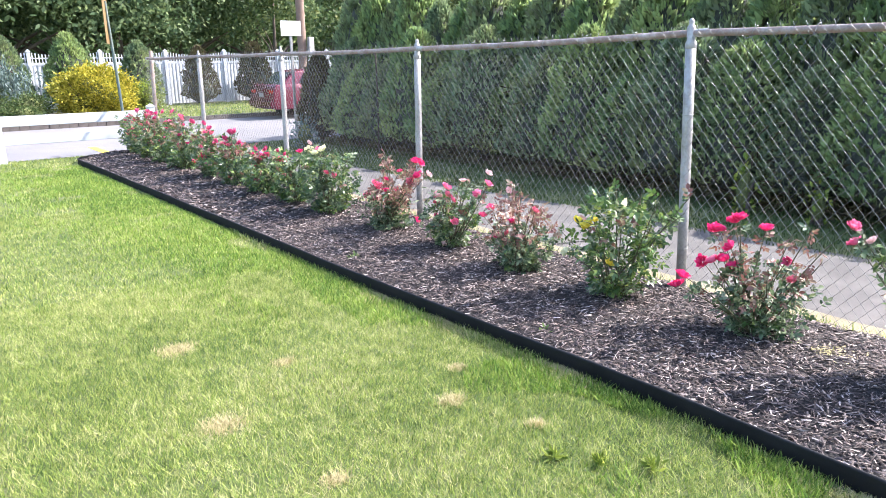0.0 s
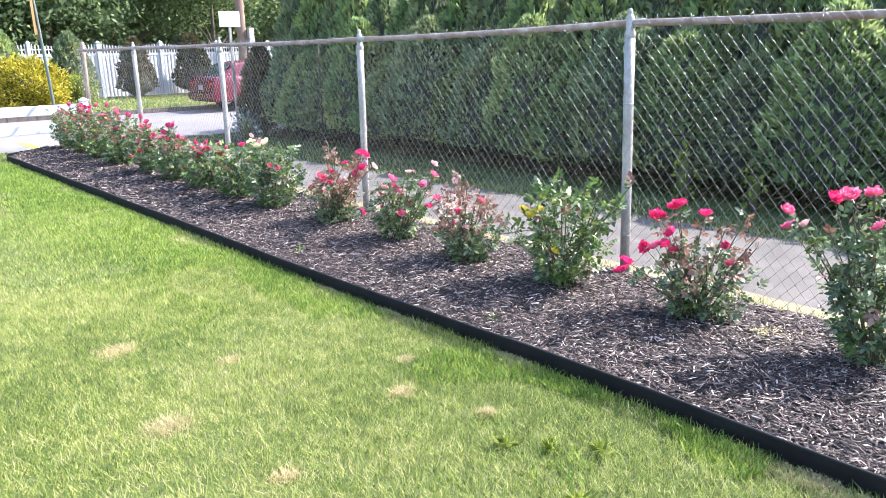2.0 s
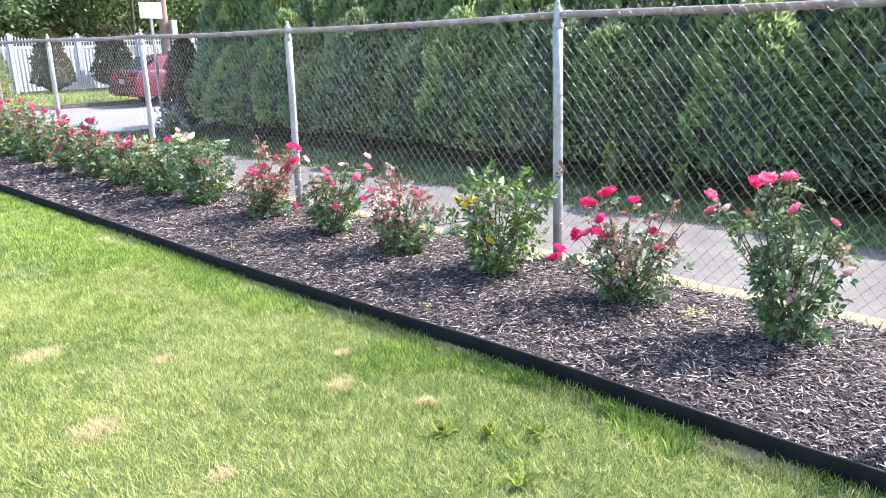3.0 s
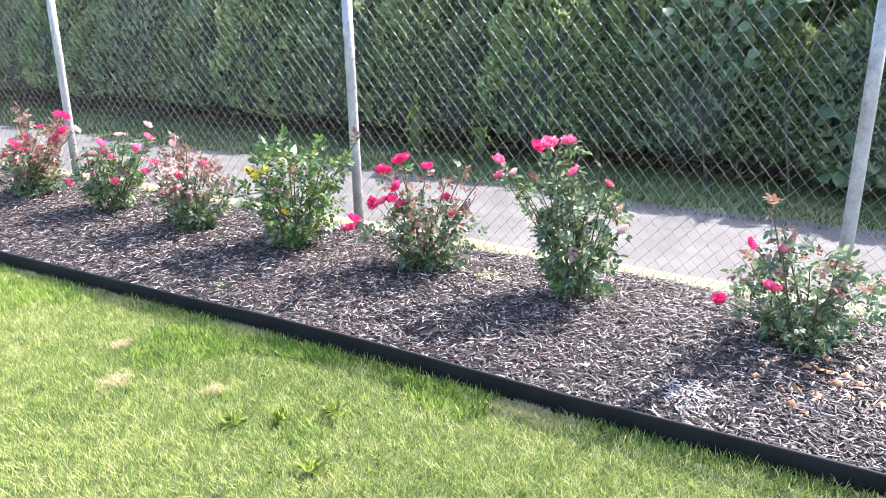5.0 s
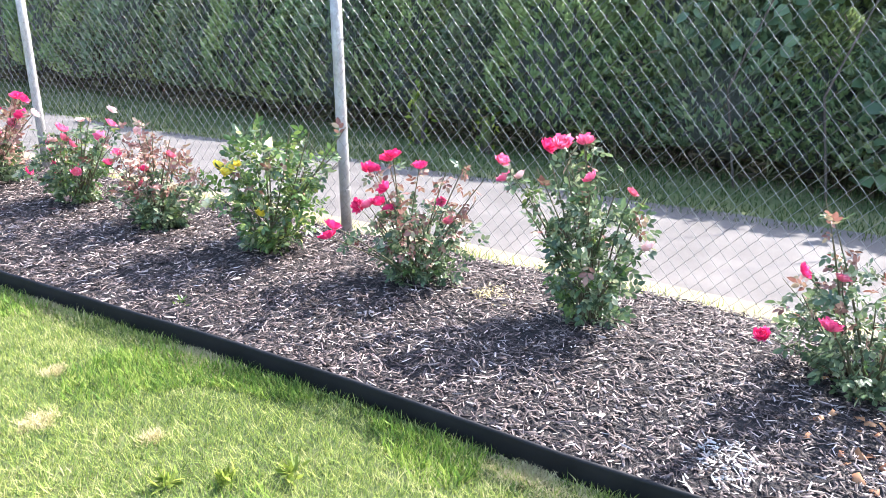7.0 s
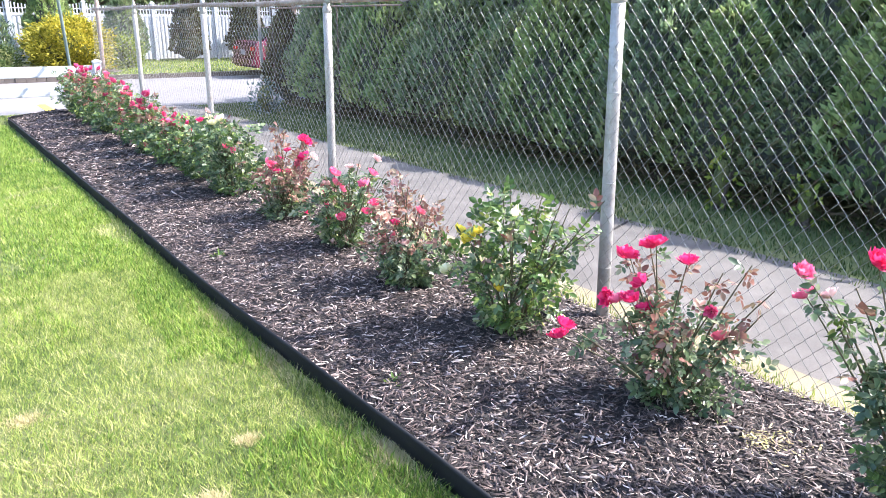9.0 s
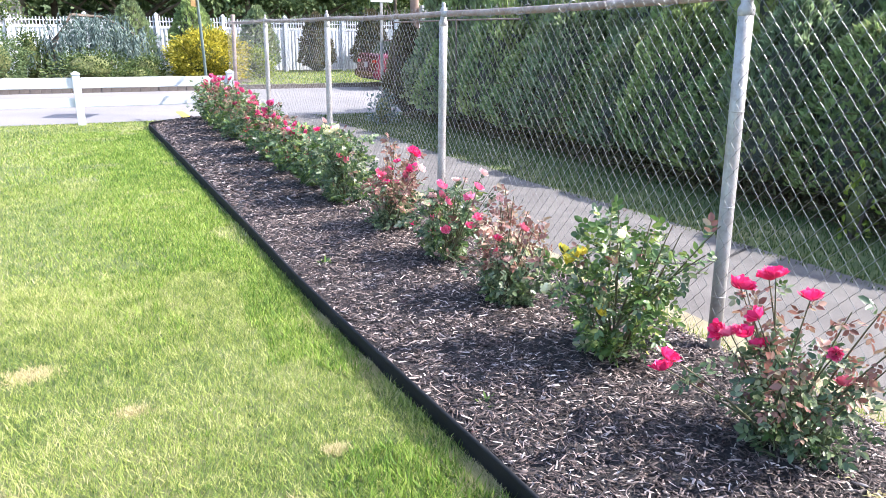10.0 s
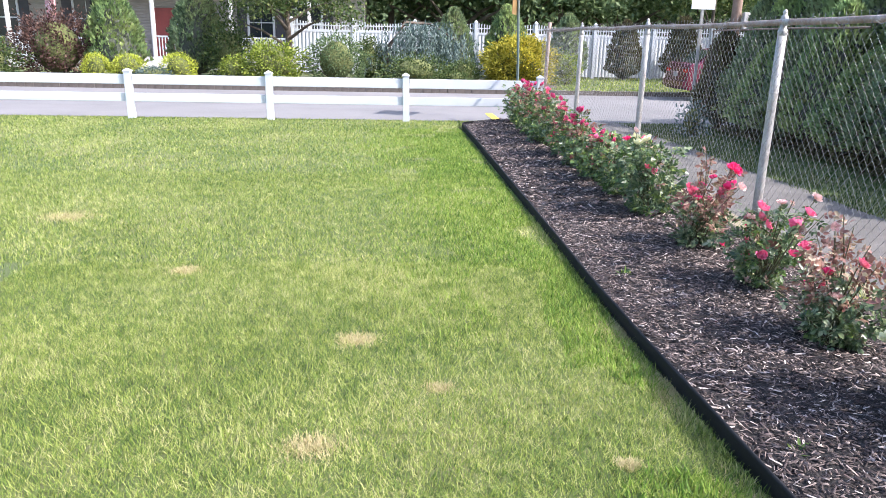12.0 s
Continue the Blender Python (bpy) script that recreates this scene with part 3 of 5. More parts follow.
for a, b in zip([-9.15] + POSTS, POSTS + [12.0]):
    pts = [(0.03 * (b == 12.0) * t + 0.004 * math.sin(t * 9 + a), a + (b - a) * t, rail_z(a + (b - a) * t) - 0.012 * math.sin(math.pi * t)) for t in np.linspace(0, 1, 9)]
    part("top_rail", mesh_np("top_rail", *tube(pts, 0.0235, 10), M["rusty_rail"], True), fence, "brown rusted top rail")
    V, F = tube([(0.002, b - 0.12, rail_z(b - 0.1)), (0.002, b - 0.02, rail_z(b))], 0.0265, 10)
    part("rail_sleeve", mesh_np("rail_sleeve", V, F, M["galvanised"], True), fence)

CELL = 0.0385


def fabric(y0, y1):
    """Woven wire between two posts: each flat spiral hooks its neighbour with a rounded knuckle, its cut ends twisted over the rail."""
    count = int((y1 - y0) / CELL)
    rows = 39
    step = np.arange(rows + 1)
    j = (step[:, None] + [-0.09, 0.09]).ravel()[1:]
    r = 0.0015
    Vs, Fs, o = [], [], 0
    ring = np.array([[math.cos(a), math.sin(a)] for a in (0.5, 1.55, 2.6, 3.65, 4.7, 5.75)][::2]) * r
    for k in range(count):
        side = np.abs((j + k + 1.0) % 2.0 - 1.0)
        front = np.where(((j + k) % 2.0) < 1.0, 1.0, -1.0)
        y = y0 + k * CELL + (side * 1.10 - 0.05) * CELL + rng.normal(0, 0.0008, len(j))
        z = 0.035 + j * 0.0447 * (rail_z(y0 + k * CELL) + 0.02) / (RAIL_Z + 0.02)
        bulge = np.array([0.012 * wob(y0 + k * CELL, zz, 1.1, 9) for zz in z[::7]])
        x = FABRIC_X + np.interp(z, z[::7], bulge) + front * 0.002
        P = np.stack([x, y, z], 1)
        e = 1 if side[-1] > 0.5 else -1
        P = np.concatenate([P, [[x[-1] + 0.004, y[-1] - 0.012 * e, z[-1] + 0.022 + rng.uniform(0, 0.01)]]])
        n = len(P)
        V = np.repeat(P, 3, axis=0)
        V[:, :2] += np.tile(ring, (n, 1))
        i, q = np.meshgrid(np.arange(n - 1), np.arange(3), indexing="ij")
        w = (q + 1) % 3
        Vs.append(V)
        Fs.append(np.stack([i * 3 + q, i * 3 + w, (i + 1) * 3 + w, (i + 1) * 3 + q], -1).reshape(-1, 4) + o)
        o += len(V)
    return mesh_np("wire_mesh", np.concatenate(Vs), np.concatenate(Fs), M["wire"], True)


for a, b in zip(POSTS, POSTS[1:] + [11.97]):
    part("wire_mesh", fabric(a, b), fence, "diamond-woven galvanised wire mesh")
    for t in np.arange(0.14, 0.98, 0.145):
        y = a + (b - a) * t + rng.normal(0, 0.03)
        s = rng.uniform(0.8, 1.3)
        rz = rail_z(y)
        pts = [(-0.05, y - 0.01, rz - 0.06 * s), (-0.055, y + 0.015, rz - 0.035), (-0.03, y + 0.012, rz + 0.018), (0.0, y + 0.01, rz + 0.028), (0.027, y + 0.01, rz),
               (-0.02, y + 0.02, rz - 0.03), (-0.062, y + 0.035 * s, rz - 0.045), (-0.075, y + 0.05 * s, rz - 0.02 * s)]
        part("tie_wire", mesh_np("tie_wire", *tube(pts, 0.0026, 4), M["wire"], True), fence)

# low rail and post on the far side of the lane
back = thing("pipe_fence", (2.9, 8.4, 0), "thin rusted pipe fence before the hedge", "fence")
for py in (0.0, 2.6):
    part("post", mesh_np("post", *tube([(0, py, 0), (0.01, py, 0.9), (0, py, 1.82)], 0.014, 8), M["bark"], True), back)
part("rail", mesh_np("rail", *tube([(0.02, -1.9, 1.80), (0, 0, 1.81), (0, 2.6, 1.80)], 0.013, 8), M["pole_wood"], True), back)

# ---- roses ----


def petal_mesh(name, mat, rings=((3, 0.22, 2.4), (5, 0.38, 2.2), (6, 0.54, 1.9), (8, 0.70, 1.6), (9, 0.84, 1.4)), seed=1):
    """A double rose of about unit radius: nested cups of overlapping petals with ruffled rims."""
    g = np.random.default_rng(seed)
    V, F = [], []
    for n, size, close in rings:
        for i in range(n):
            a = 2 * math.pi * (i + g.uniform(-0.2, 0.2)) / n + size * 5
            top = close * g.uniform(0.85, 1.12)
            base = len(V)
            for u in (0.15, 0.6, 1.0):
                for w in (-1, 0, 1):
                    th = top * u * (1 - 0.08 * abs(w))
                    r = size * math.sin(min(th, 2.6)) * (1 + (0.2 if u == 1.0 else 0.03) * g.uniform(-1.2, 1.5)) + 0.03
                    h = size * (1 - math.cos(th)) * 0.88 + g.normal(0, 0.10 if u == 1.0 else 0.025)
                    b = a + w * 0.72 * math.pi / n * (1.25 if u > 0.3 else 0.8)
                    V.append((r * math.cos(b), r * math.sin(b), h - 0.3 + (0.85 - size) * 0.5))
            for p in range(2):
                for q in range(2):
                    k = base + p * 3 + q
                    F.append((k, k + 1, k + 4, k + 3))
    return mesh_np(name, V, np.array(F), mat, True)


BLOOM = {k: [petal_mesh("bloom", M["petal_" + k], seed=i + 3) for i in range(3)] for k in PETALS}


def rose_leaf_set(P, D, N, size):
    """Leaves of five leaflets on short stalks."""
    n = len(P)
    D = unit(D)
    S = unit(np.cross(D, N))
    N = np.cross(S, D)
    s = np.broadcast_to(size, (n,))[:, None]
    out = []
    for along, turn, k in ((1.0, 0, 1.0), (0.75, 55, 0.85), (0.75, -55, 0.85), (0.3, 62, 0.65), (0.3, -62, 0.65)):
        t = radians(turn)
        d = D * math.cos(t) + S * math.sin(t) - N * 0.15
        out.append(leaves(P + D * s * along * 1.1, d, N + rng.normal(0, 0.25, (n, 3)), s[:, 0] * k * rng.uniform(0.8, 1.15, n), s[:, 0] * 0.62 * k))
    return joined(out)


def rose_bush(x, y, h, w, blooms, label, light=0.0, red=0.15, count=150, tall=(), leaf=0.032):
    """A rose: canes from one root, a leafy body, blooms on their own stems. blooms: (along the bed, height, colour, radius)."""
    z0 = bed_z(x, y) - 0.01
    bush = thing("rose_bush", (x, y, z0), label, "rose bush", "roses along the fence")
    LP, LD = [], []
    tops = [(rng.normal(0, w * 0.27), rng.normal(0, w * 0.30), h * rng.uniform(0.6, 1.0)) for _ in range(6)] + [tuple(t) for t in tall]
    ends = []
    if y > 4:
        blooms = list(blooms) + [(rng.normal(0, w * 0.32), z0 + h * rng.uniform(0.45, 1.12), ("hot", "red", "coral", "red", "pink")[int(rng.integers(5))], rng.uniform(0.032, 0.046)) for _ in range(7)]
    elif y > 0.5:
        blooms = list(blooms) + [(rng.normal(0, w * 0.3), z0 + h * rng.uniform(0.5, 1.15), ("hot", "pink", "coral", "pink", "pale")[int(rng.integers(5))], rng.uniform(0.026, 0.038)) for _ in range(5)]
    for dy, bz, col, r in blooms:
        ends.append((LEAN.get((round(dy + y, 2), round(bz, 2)), x + rng.uniform(-0.12, 0.0)) - x, dy, bz - z0))
    for k, (ex, ey, ez) in enumerate(tops + ends):
        base = np.array([rng.normal(0, 0.03), rng.normal(0, 0.03), 0.0])
        end = np.array([ex, ey, ez])
        mid = base + (end - base) * [0.45, 0.45, 0.55] + rng.normal(0, 0.02, 3)
        t = np.linspace(0, 1, 8)[:, None]
        pts = (1 - t) ** 2 * base + 2 * t * (1 - t) * mid + t ** 2 * end
        part("cane", mesh_np("cane", *tube(pts, np.linspace(0.0065, 0.0022, 8), 5), M["cane"], True), bush)
        m = max(4, int(ez * 20))
        tt = rng.uniform(0.35, 0.96, m)[:, None]
        LP.append((1 - tt) ** 2 * base + 2 * tt * (1 - tt) * mid + tt ** 2 * end)
        LD.append(rand_dirs(m, 0.1))
    count = int(count * 1.4)
    leaf *= 1.15
    u = rng.uniform(0, 1, count) ** 1.4
    zz = 0.06 * h + u * h * 0.9
    rad = w * 0.5 * (0.36 + 0.64 * np.clip(zz / (0.5 * h), 0, 1)) * np.clip(1.25 - 0.55 * u, 0, 1) * np.sqrt(rng.uniform(0.08, 1, count))
    a = rng.uniform(0, 2 * np.pi, count)
    clump = 1 + 0.38 * np.sin(3 * a + y * 7) * np.cos(zz * 16 + y) + 0.14 * np.sin(7 * a - zz * 23)
    P = np.stack([rad * np.cos(a) * clump * 0.9, rad * np.sin(a) * clump, zz], 1)
    D = unit(np.stack([np.cos(a), np.sin(a), rng.normal(0.1, 0.5, count)], 1) + rng.normal(0, 0.45, (count, 3)))
    P = np.concatenate([P] + LP)
    D = np.concatenate([D] + LD)
    n = len(P)
    size = leaf * rng.uniform(0.7, 1.25, n)
    young = (rng.uniform(0, 1, n) < red * np.clip(P[:, 2] / h * 1.6 - 0.5, 0, 1.4))
    bright = ~young & (rng.uniform(0, 1, n) < light)
    for nm, sel, mt in (("foliage", ~young & ~bright, "rose_leaf"), ("light_foliage", bright, "rose_leaf_light"), ("young_foliage", young, "young_leaf")):
        if sel.sum() > 2:
            N = rand_dirs(sel.sum(), 1.0, 0.5)
            part(nm, mesh_np(nm, *rose_leaf_set(P[sel], D[sel], N, size[sel]), M[mt]), bush, {"young_foliage": "reddish young leaves", "light_foliage": "fresh light green leaves"}.get(nm, ""))
    for (dy, bz, col, r), e in zip(blooms, ends):
        part("bloom", BLOOM[col][int(rng.integers(3))], bush, {"hot": "hot pink double bloom", "red": "crimson bloom", "pink": "clear pink bloom", "pale": "faded pale bloom", "yellow": "yellow bloom",
             "cream": "creamy white bloom", "coral": "coral red bloom"}[col], at=e, rot=(rng.normal(0, 0.4), -0.65 + rng.normal(0, 0.35), rng.uniform(0, 6)), scale=r * ({"yellow": 1.25, "cream": 1.1}.get(col, 1.08)))
    return bush


# blooms that lean well out of the row: (along the bed, height) to place across it
LEAN = {(0.25, 0.59): -0.74, (0.16, 0.58): -0.76, (0.12, 0.62): -0.74, (0.31, 0.38): -0.78, (-0.04, 0.72): -0.65, (-0.70, 0.48): -0.96, (-0.66, 0.42): -0.95, (-2.77, 0.42): -0.76}


def rel(y, items):
    return [(a - y, b, c, r) for a, b, c, r in items]


rose_bush(-0.51, -2.91, 0.46, 0.62, rel(-2.91, [(-2.65, 0.55, "hot", 0.034), (-2.78, 0.53, "coral", 0.03), (-2.77, 0.42, "red", 0.045), (-3.02, 0.39, "coral", 0.032), (-2.55, 0.26, "hot", 0.036)]),
          "low dense rose bush with red blooms and a tall red shoot", 0.05, 0.3, 330, [(0, 0.24, 0.74), (0.02, 0.20, 0.66), (0.0, -0.25, 0.34)])
rose_bush(-0.49, -1.80, 0.58, 0.46, rel(-1.80, [(-1.55, 0.88, "hot", 0.042), (-1.62, 0.90, "pink", 0.05), (-1.72, 0.92, "pink", 0.044), (-1.36, 0.80, "pink", 0.036), (-1.37, 0.72, "pink", 0.04), (-1.43, 0.73, "pale", 0.032),
          (-1.79, 0.79, "pink", 0.036), (-1.96, 0.74, "coral", 0.028), (-2.05, 0.51, "pale", 0.034)]), "tall open rose bush with clear pink blooms", 0.12, 0.06, 190,
          [(0, 0.1, 0.90), (0, 0.16, 0.80), (0.03, -0.10, 0.74), (0, 0.36, 0.62), (0, -0.2, 0.55), (0.02, 0.05, 0.84), (0, -0.22, 0.66), (-0.05, 0.28, 0.7)], 0.036)
rose_bush(-0.49, -0.89, 0.42, 0.52, rel(-0.89, [(-0.57, 0.64, "hot", 0.044), (-0.62, 0.66, "hot", 0.044), (-0.69, 0.71, "hot", 0.046), (-0.74, 0.74, "hot", 0.046), (-0.91, 0.71, "hot", 0.042), (-0.73, 0.58, "hot", 0.042),
          (-0.57, 0.46, "hot", 0.044), (-0.65, 0.49, "pink", 0.042), (-0.71, 0.51, "hot", 0.04), (-0.74, 0.46, "hot", 0.044), (-0.70, 0.48, "hot", 0.044), (-0.66, 0.42, "hot", 0.042), (-1.07, 0.45, "coral", 0.036), (-1.07, 0.57, "red", 0.026)]),
          "rose bush crowded with hot pink double blooms", 0.06, 0.5, 270, [(0, -0.25, 0.66), (0.03, -0.33, 0.58), (0, -0.14, 0.6), (0.02, -0.3, 0.48)])
rose_bush(-0.55, 0.06, 0.66, 0.58, rel(0.06, [(0.25, 0.59, "yellow", 0.036), (0.16, 0.58, "yellow", 0.038), (0.12, 0.62, "yellow", 0.028), (-0.04, 0.72, "cream", 0.046), (0.31, 0.38, "cream", 0.036), (0.05, 0.34, "yellow", 0.03)]),
          "bushy light green rose with yellow and cream blooms", 0.7, 0.05, 330, [(0, 0.05, 0.74), (0, -0.3, 0.72), (0.02, 0.12, 0.72), (0.05, -0.12, 0.70), (0.1, -0.46, 0.74), (0.1, -0.40, 0.6)], 0.036)
rose_bush(-0.61, 0.92, 0.52, 0.52, rel(0.92, [(0.72, 0.58, "coral", 0.034), (1.25, 0.47, "red", 0.036), (1.19, 0.31, "red", 0.034), (1.03, 0.68, "pale", 0.026)]),
          "dark rose bush with bronze-red young leaves", 0.05, 1.3, 290, [(0, 0.1, 0.66), (0, 0.0, 0.62), (0, -0.22, 0.48), (0.03, 0.22, 0.62), (0, 0.3, 0.5), (0.02, -0.12, 0.56)])
rose_bush(-0.57, 1.81, 0.50, 0.50, rel(1.81, [(1.80, 0.61, "pink", 0.044), (1.94, 0.52, "pink", 0.038), (1.96, 0.45, "hot", 0.03), (2.15, 0.29, "hot", 0.038), (1.97, 0.25, "hot", 0.042), (1.63, 0.35, "pink", 0.036), (1.39, 0.61, "pink", 0.04),
          (1.22, 0.71, "pink", 0.038), (1.32, 0.77, "pale", 0.034), (1.81, 0.13, "pale", 0.034), (1.56, 0.69, "pale", 0.03)]), "rose bush with many pink blooms, pale leaves", 0.28, 0.12, 240,
          [(0, 0.05, 0.56), (0, -0.25, 0.62), (0, -0.4, 0.6), (0.02, -0.1, 0.58)])
rose_bush(-0.60, 2.75, 0.42, 0.56, rel(2.75, [(3.08, 0.37, "red", 0.038), (2.84, 0.49, "pink", 0.042), (2.89, 0.51, "pink", 0.036), (2.69, 0.47, "hot", 0.038), (2.27, 0.60, "coral", 0.042), (2.18, 0.79, "hot", 0.042), (2.07, 0.79, "hot", 0.042),
          (2.09, 0.68, "hot", 0.046), (1.92, 0.71, "pale", 0.036), (2.36, 0.69, "hot", 0.03), (2.24, 0.66, "pink", 0.034)]), "rose bush with pink blooms and tall red shoots", 0.1, 1.0, 260,
          [(0, 0.0, 0.72), (0, 0.07, 0.70), (0, -0.1, 0.68), (0, -0.42, 0.66), (0.02, -0.5, 0.7), (0, -0.36, 0.55)])
rose_bush(-0.61, 3.84, 0.64, 0.62, rel(3.84, [(3.91, 0.71, "cream", 0.045), (3.80, 0.76, "cream", 0.045), (4.23, 0.71, "cream", 0.04), (4.03, 0.74, "cream", 0.045)]), "dense green rose bush topped with creamy blooms", 0.32, 0.04, 330, leaf=0.04)
rose_bush(-0.61, 4.63, 0.58, 0.66, rel(4.63, [(4.96, 0.64, "red", 0.042), (4.75, 0.55, "coral", 0.036), (4.48, 0.59, "coral", 0.03)]), "full green rose bush with few red blooms", 0.5, 0.15, 300, leaf=0.04)
rose_bush(-0.61, 5.45, 0.50, 0.68, rel(5.45, [(5.59, 0.53, "hot", 0.05), (5.26, 0.56, "hot", 0.052), (5.41, 0.50, "red", 0.04), (5.48, 0.24, "red", 0.042), (5.83, 0.38, "pink", 0.04)]), "spreading rose bush with crimson blooms", 0.5, 0.25, 280, leaf=0.04)
rose_bush(-0.62, 6.30, 0.55, 0.66, rel(6.30, [(6.36, 0.46, "pink", 0.05), (6.34, 0.77, "red", 0.046), (6.40, 0.68, "red", 0.05), (6.18, 0.79, "red", 0.05), (6.73, 0.63, "red", 0.04), (5.93, 0.67, "red", 0.042), (6.54, 0.16, "hot", 0.045)]),
          "rose bush with tall crimson blooms", 0.5, 0.3, 280, leaf=0.04)
rose_bush(-0.62, 7.14, 0.60, 0.66, rel(7.14, [(7.58, 0.84, "red", 0.05), (7.17, 0.84, "red", 0.042), (6.93, 0.79, "red", 0.044), (7.71, 0.27, "hot", 0.045), (7.32, 0.39, "hot", 0.046), (7.59, 0.33, "red", 0.045), (7.07, 0.47, "coral", 0.04)]),
          "rose bush with red blooms and tall stems", 0.5, 0.25, 280, leaf=0.04)
rose_bush(-0.63, 8.32, 0.72, 0.72, rel(8.32, [(8.58, 0.94, "red", 0.045), (8.92, 0.76, "red", 0.045), (9.00, 0.92, "red", 0.045), (8.42, 0.47, "coral", 0.04)]), "tall rose bush with scattered red blooms", 0.5, 0.35, 300, leaf=0.04)
rose_bush(-0.63, 9.30, 0.72, 0.74, rel(9.30, [(9.45, 0.87, "red", 0.045), (9.35, 0.81, "red", 0.045), (9.91, 0.88, "red", 0.05), (9.65, 0.41, "coral", 0.042), (9.96, 0.57, "coral", 0.04)]), "full rose bush with red blooms", 0.5, 0.4, 300, leaf=0.04)
rose_bush(-0.62, 10.22, 0.66, 0.74, rel(10.22, [(10.85, 0.41, "red", 0.045), (10.35, 0.39, "red", 0.048), (11.02, 0.46, "red", 0.045), (10.55, 0.72, "red", 0.045), (10.76, 0.65, "coral", 0.04)]), "broad rose bush with red blooms", 0.5, 0.35, 300, leaf=0.04)
rose_bush(-0.54, 11.13, 0.72, 0.74, rel(11.13, [(11.47, 0.56, "coral", 0.045), (11.69, 0.69, "coral", 0.042), (11.32, 0.75, "red", 0.042), (11.73, 0.46, "pink", 0.04)]), "rose bush at the bed's end by the street", 0.5, 0.2, 300, leaf=0.04)

# weeds in the bed and the lawn


def weed(x, y, z, n, size, mat, label):
    P = np.tile([[0.0, 0, 0]], (n, 1)) + rng.normal(0, size * 0.25, (n, 3)) * [1, 1, 0.1]
    return whole("weed", mesh_np("weed", *leaves(P, rand_dirs(n, 0.9, 0.5), rand_dirs(n, 1), rng.uniform(0.5, 1.1, n) * size, size * 0.22), mat), label, "weed", at=(x, y, z))


weed(-1.32, -0.05, 0.05, 22, 0.07, M["rose_leaf_light"], "small green weed sprouting through mulch")
weed(-0.91, -1.78, 0.07, 9, 0.05, M["rose_leaf_light"], "tiny weed seedling on the mulch")
weed(-1.34, 2.12, 0.06, 14, 0.08, M["rose_leaf_light"], "grassy weed on the mulch beside edging")
for wx, wy in ((-2.14, -1.17), (-2.00, -1.33), (-2.24, -1.02), (-2.34, -1.49)):
    weed(wx, wy, 0.02, 30, 0.06, M["lime_leaf"], "broad-leaved weed growing in the lawn")

# ---- hedge ----


def arbor_meshes(h, r, n, mat, seed, spray=0.13):
    """Crown and trunk of a columnar evergreen: a solid core coloured dark as its shaded inside, and many upright fan
    sprays.
    """
    g = np.random.default_rng(seed)
    u = g.uniform(0.02, 1, n) ** 0.8
    a = g.uniform(0, 2 * np.pi, n)
    prof = lambda t: np.clip(np.minimum((t + 0.05) * 6, 1), 0, 1) * (1 - t ** 1.9) ** 0.75 + 0.02
    lump = 1 + 0.13 * np.sin(a * 5 + seed) * np.sin(u * 13 + a * 2) + 0.08 * np.sin(u * 31 + a * 9) + g.normal(0, 0.05, n)
    rad = r * prof(u) * lump
    P = np.stack([rad * np.cos(a), rad * np.sin(a), 0.12 + u * (h - 0.2)], 1)
    out = np.stack([np.cos(a), np.sin(a), np.zeros(n)], 1)
    D = unit(out * 0.55 + [0, 0, 0.9] + g.normal(0, 0.28, (n, 3)))
    N = unit(np.cross(D, unit(out + g.normal(0, 0.9, (n, 3)))))
    S = unit(np.cross(D, N))
    L = spray * g.uniform(0.7, 1.35, n)
    pcs = [leaves(P, D, N, L, L * 0.34, 0.1, False)]
    t = np.where(g.uniform(0, 1, n) < 0.5, -1.0, 1.0)[:, None]
    pcs.append(leaves(P + D * (L * 0.2)[:, None], D * 0.8 + S * 0.6 * t, N, L * 0.7, L * 0.28, 0.1, False))
    crown = mesh_np("crown", *joined(pcs), mat)
    # solid filler closes the crown to view, shade put into its dark colour
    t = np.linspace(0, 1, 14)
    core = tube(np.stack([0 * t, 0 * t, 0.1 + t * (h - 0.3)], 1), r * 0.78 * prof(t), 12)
    c = mesh_np("shade_core", *core, M["arbor_inner_shade"], True)
    k = mesh_np("trunk", *tube([(0, 0, -0.05), (0.01, 0, 0.25), (0, 0.01, h * 0.5)], [0.06, 0.05, 0.02], 8), M["bark"], True)
    return crown, c, k


def evergreen(at, label, meshes, s=1.0, turn=0.0, group="", tall=1.0):
    t = thing("arborvitae", at, label, "evergreen tree", group)
    t.rotation_euler = (0, 0, turn)
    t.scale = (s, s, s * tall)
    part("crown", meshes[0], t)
    part("shade_core", meshes[1], t, "solid filler core coloured dark as shaded interior")
    part("trunk", meshes[2], t)
    return t


SMALL = [arbor_meshes(2.0, 0.62, 4000, M["arbor_light"], 11, 0.105), arbor_meshes(2.0, 0.66, 4000, M["arbor"], 12, 0.105), arbor_meshes(2.0, 0.6, 4000, M["arbor_light"], 13, 0.105)]
BROWN = arbor_meshes(2.3, 0.5, 2600, M["brown_arbor"], 17, 0.15)
MIDDLE = [arbor_meshes(2.6, 0.7, 2600, M["arbor_light"], 41, 0.15), arbor_meshes(2.6, 0.66, 2600, M["arbor"], 42, 0.13)]
TALL = [arbor_meshes(3.6, 1.0, 2200, M["arbor"], 21, 0.18), arbor_meshes(3.6, 1.05, 2200, M["arbor_light"], 22, 0.15)]
yy = -6.2
i = 0
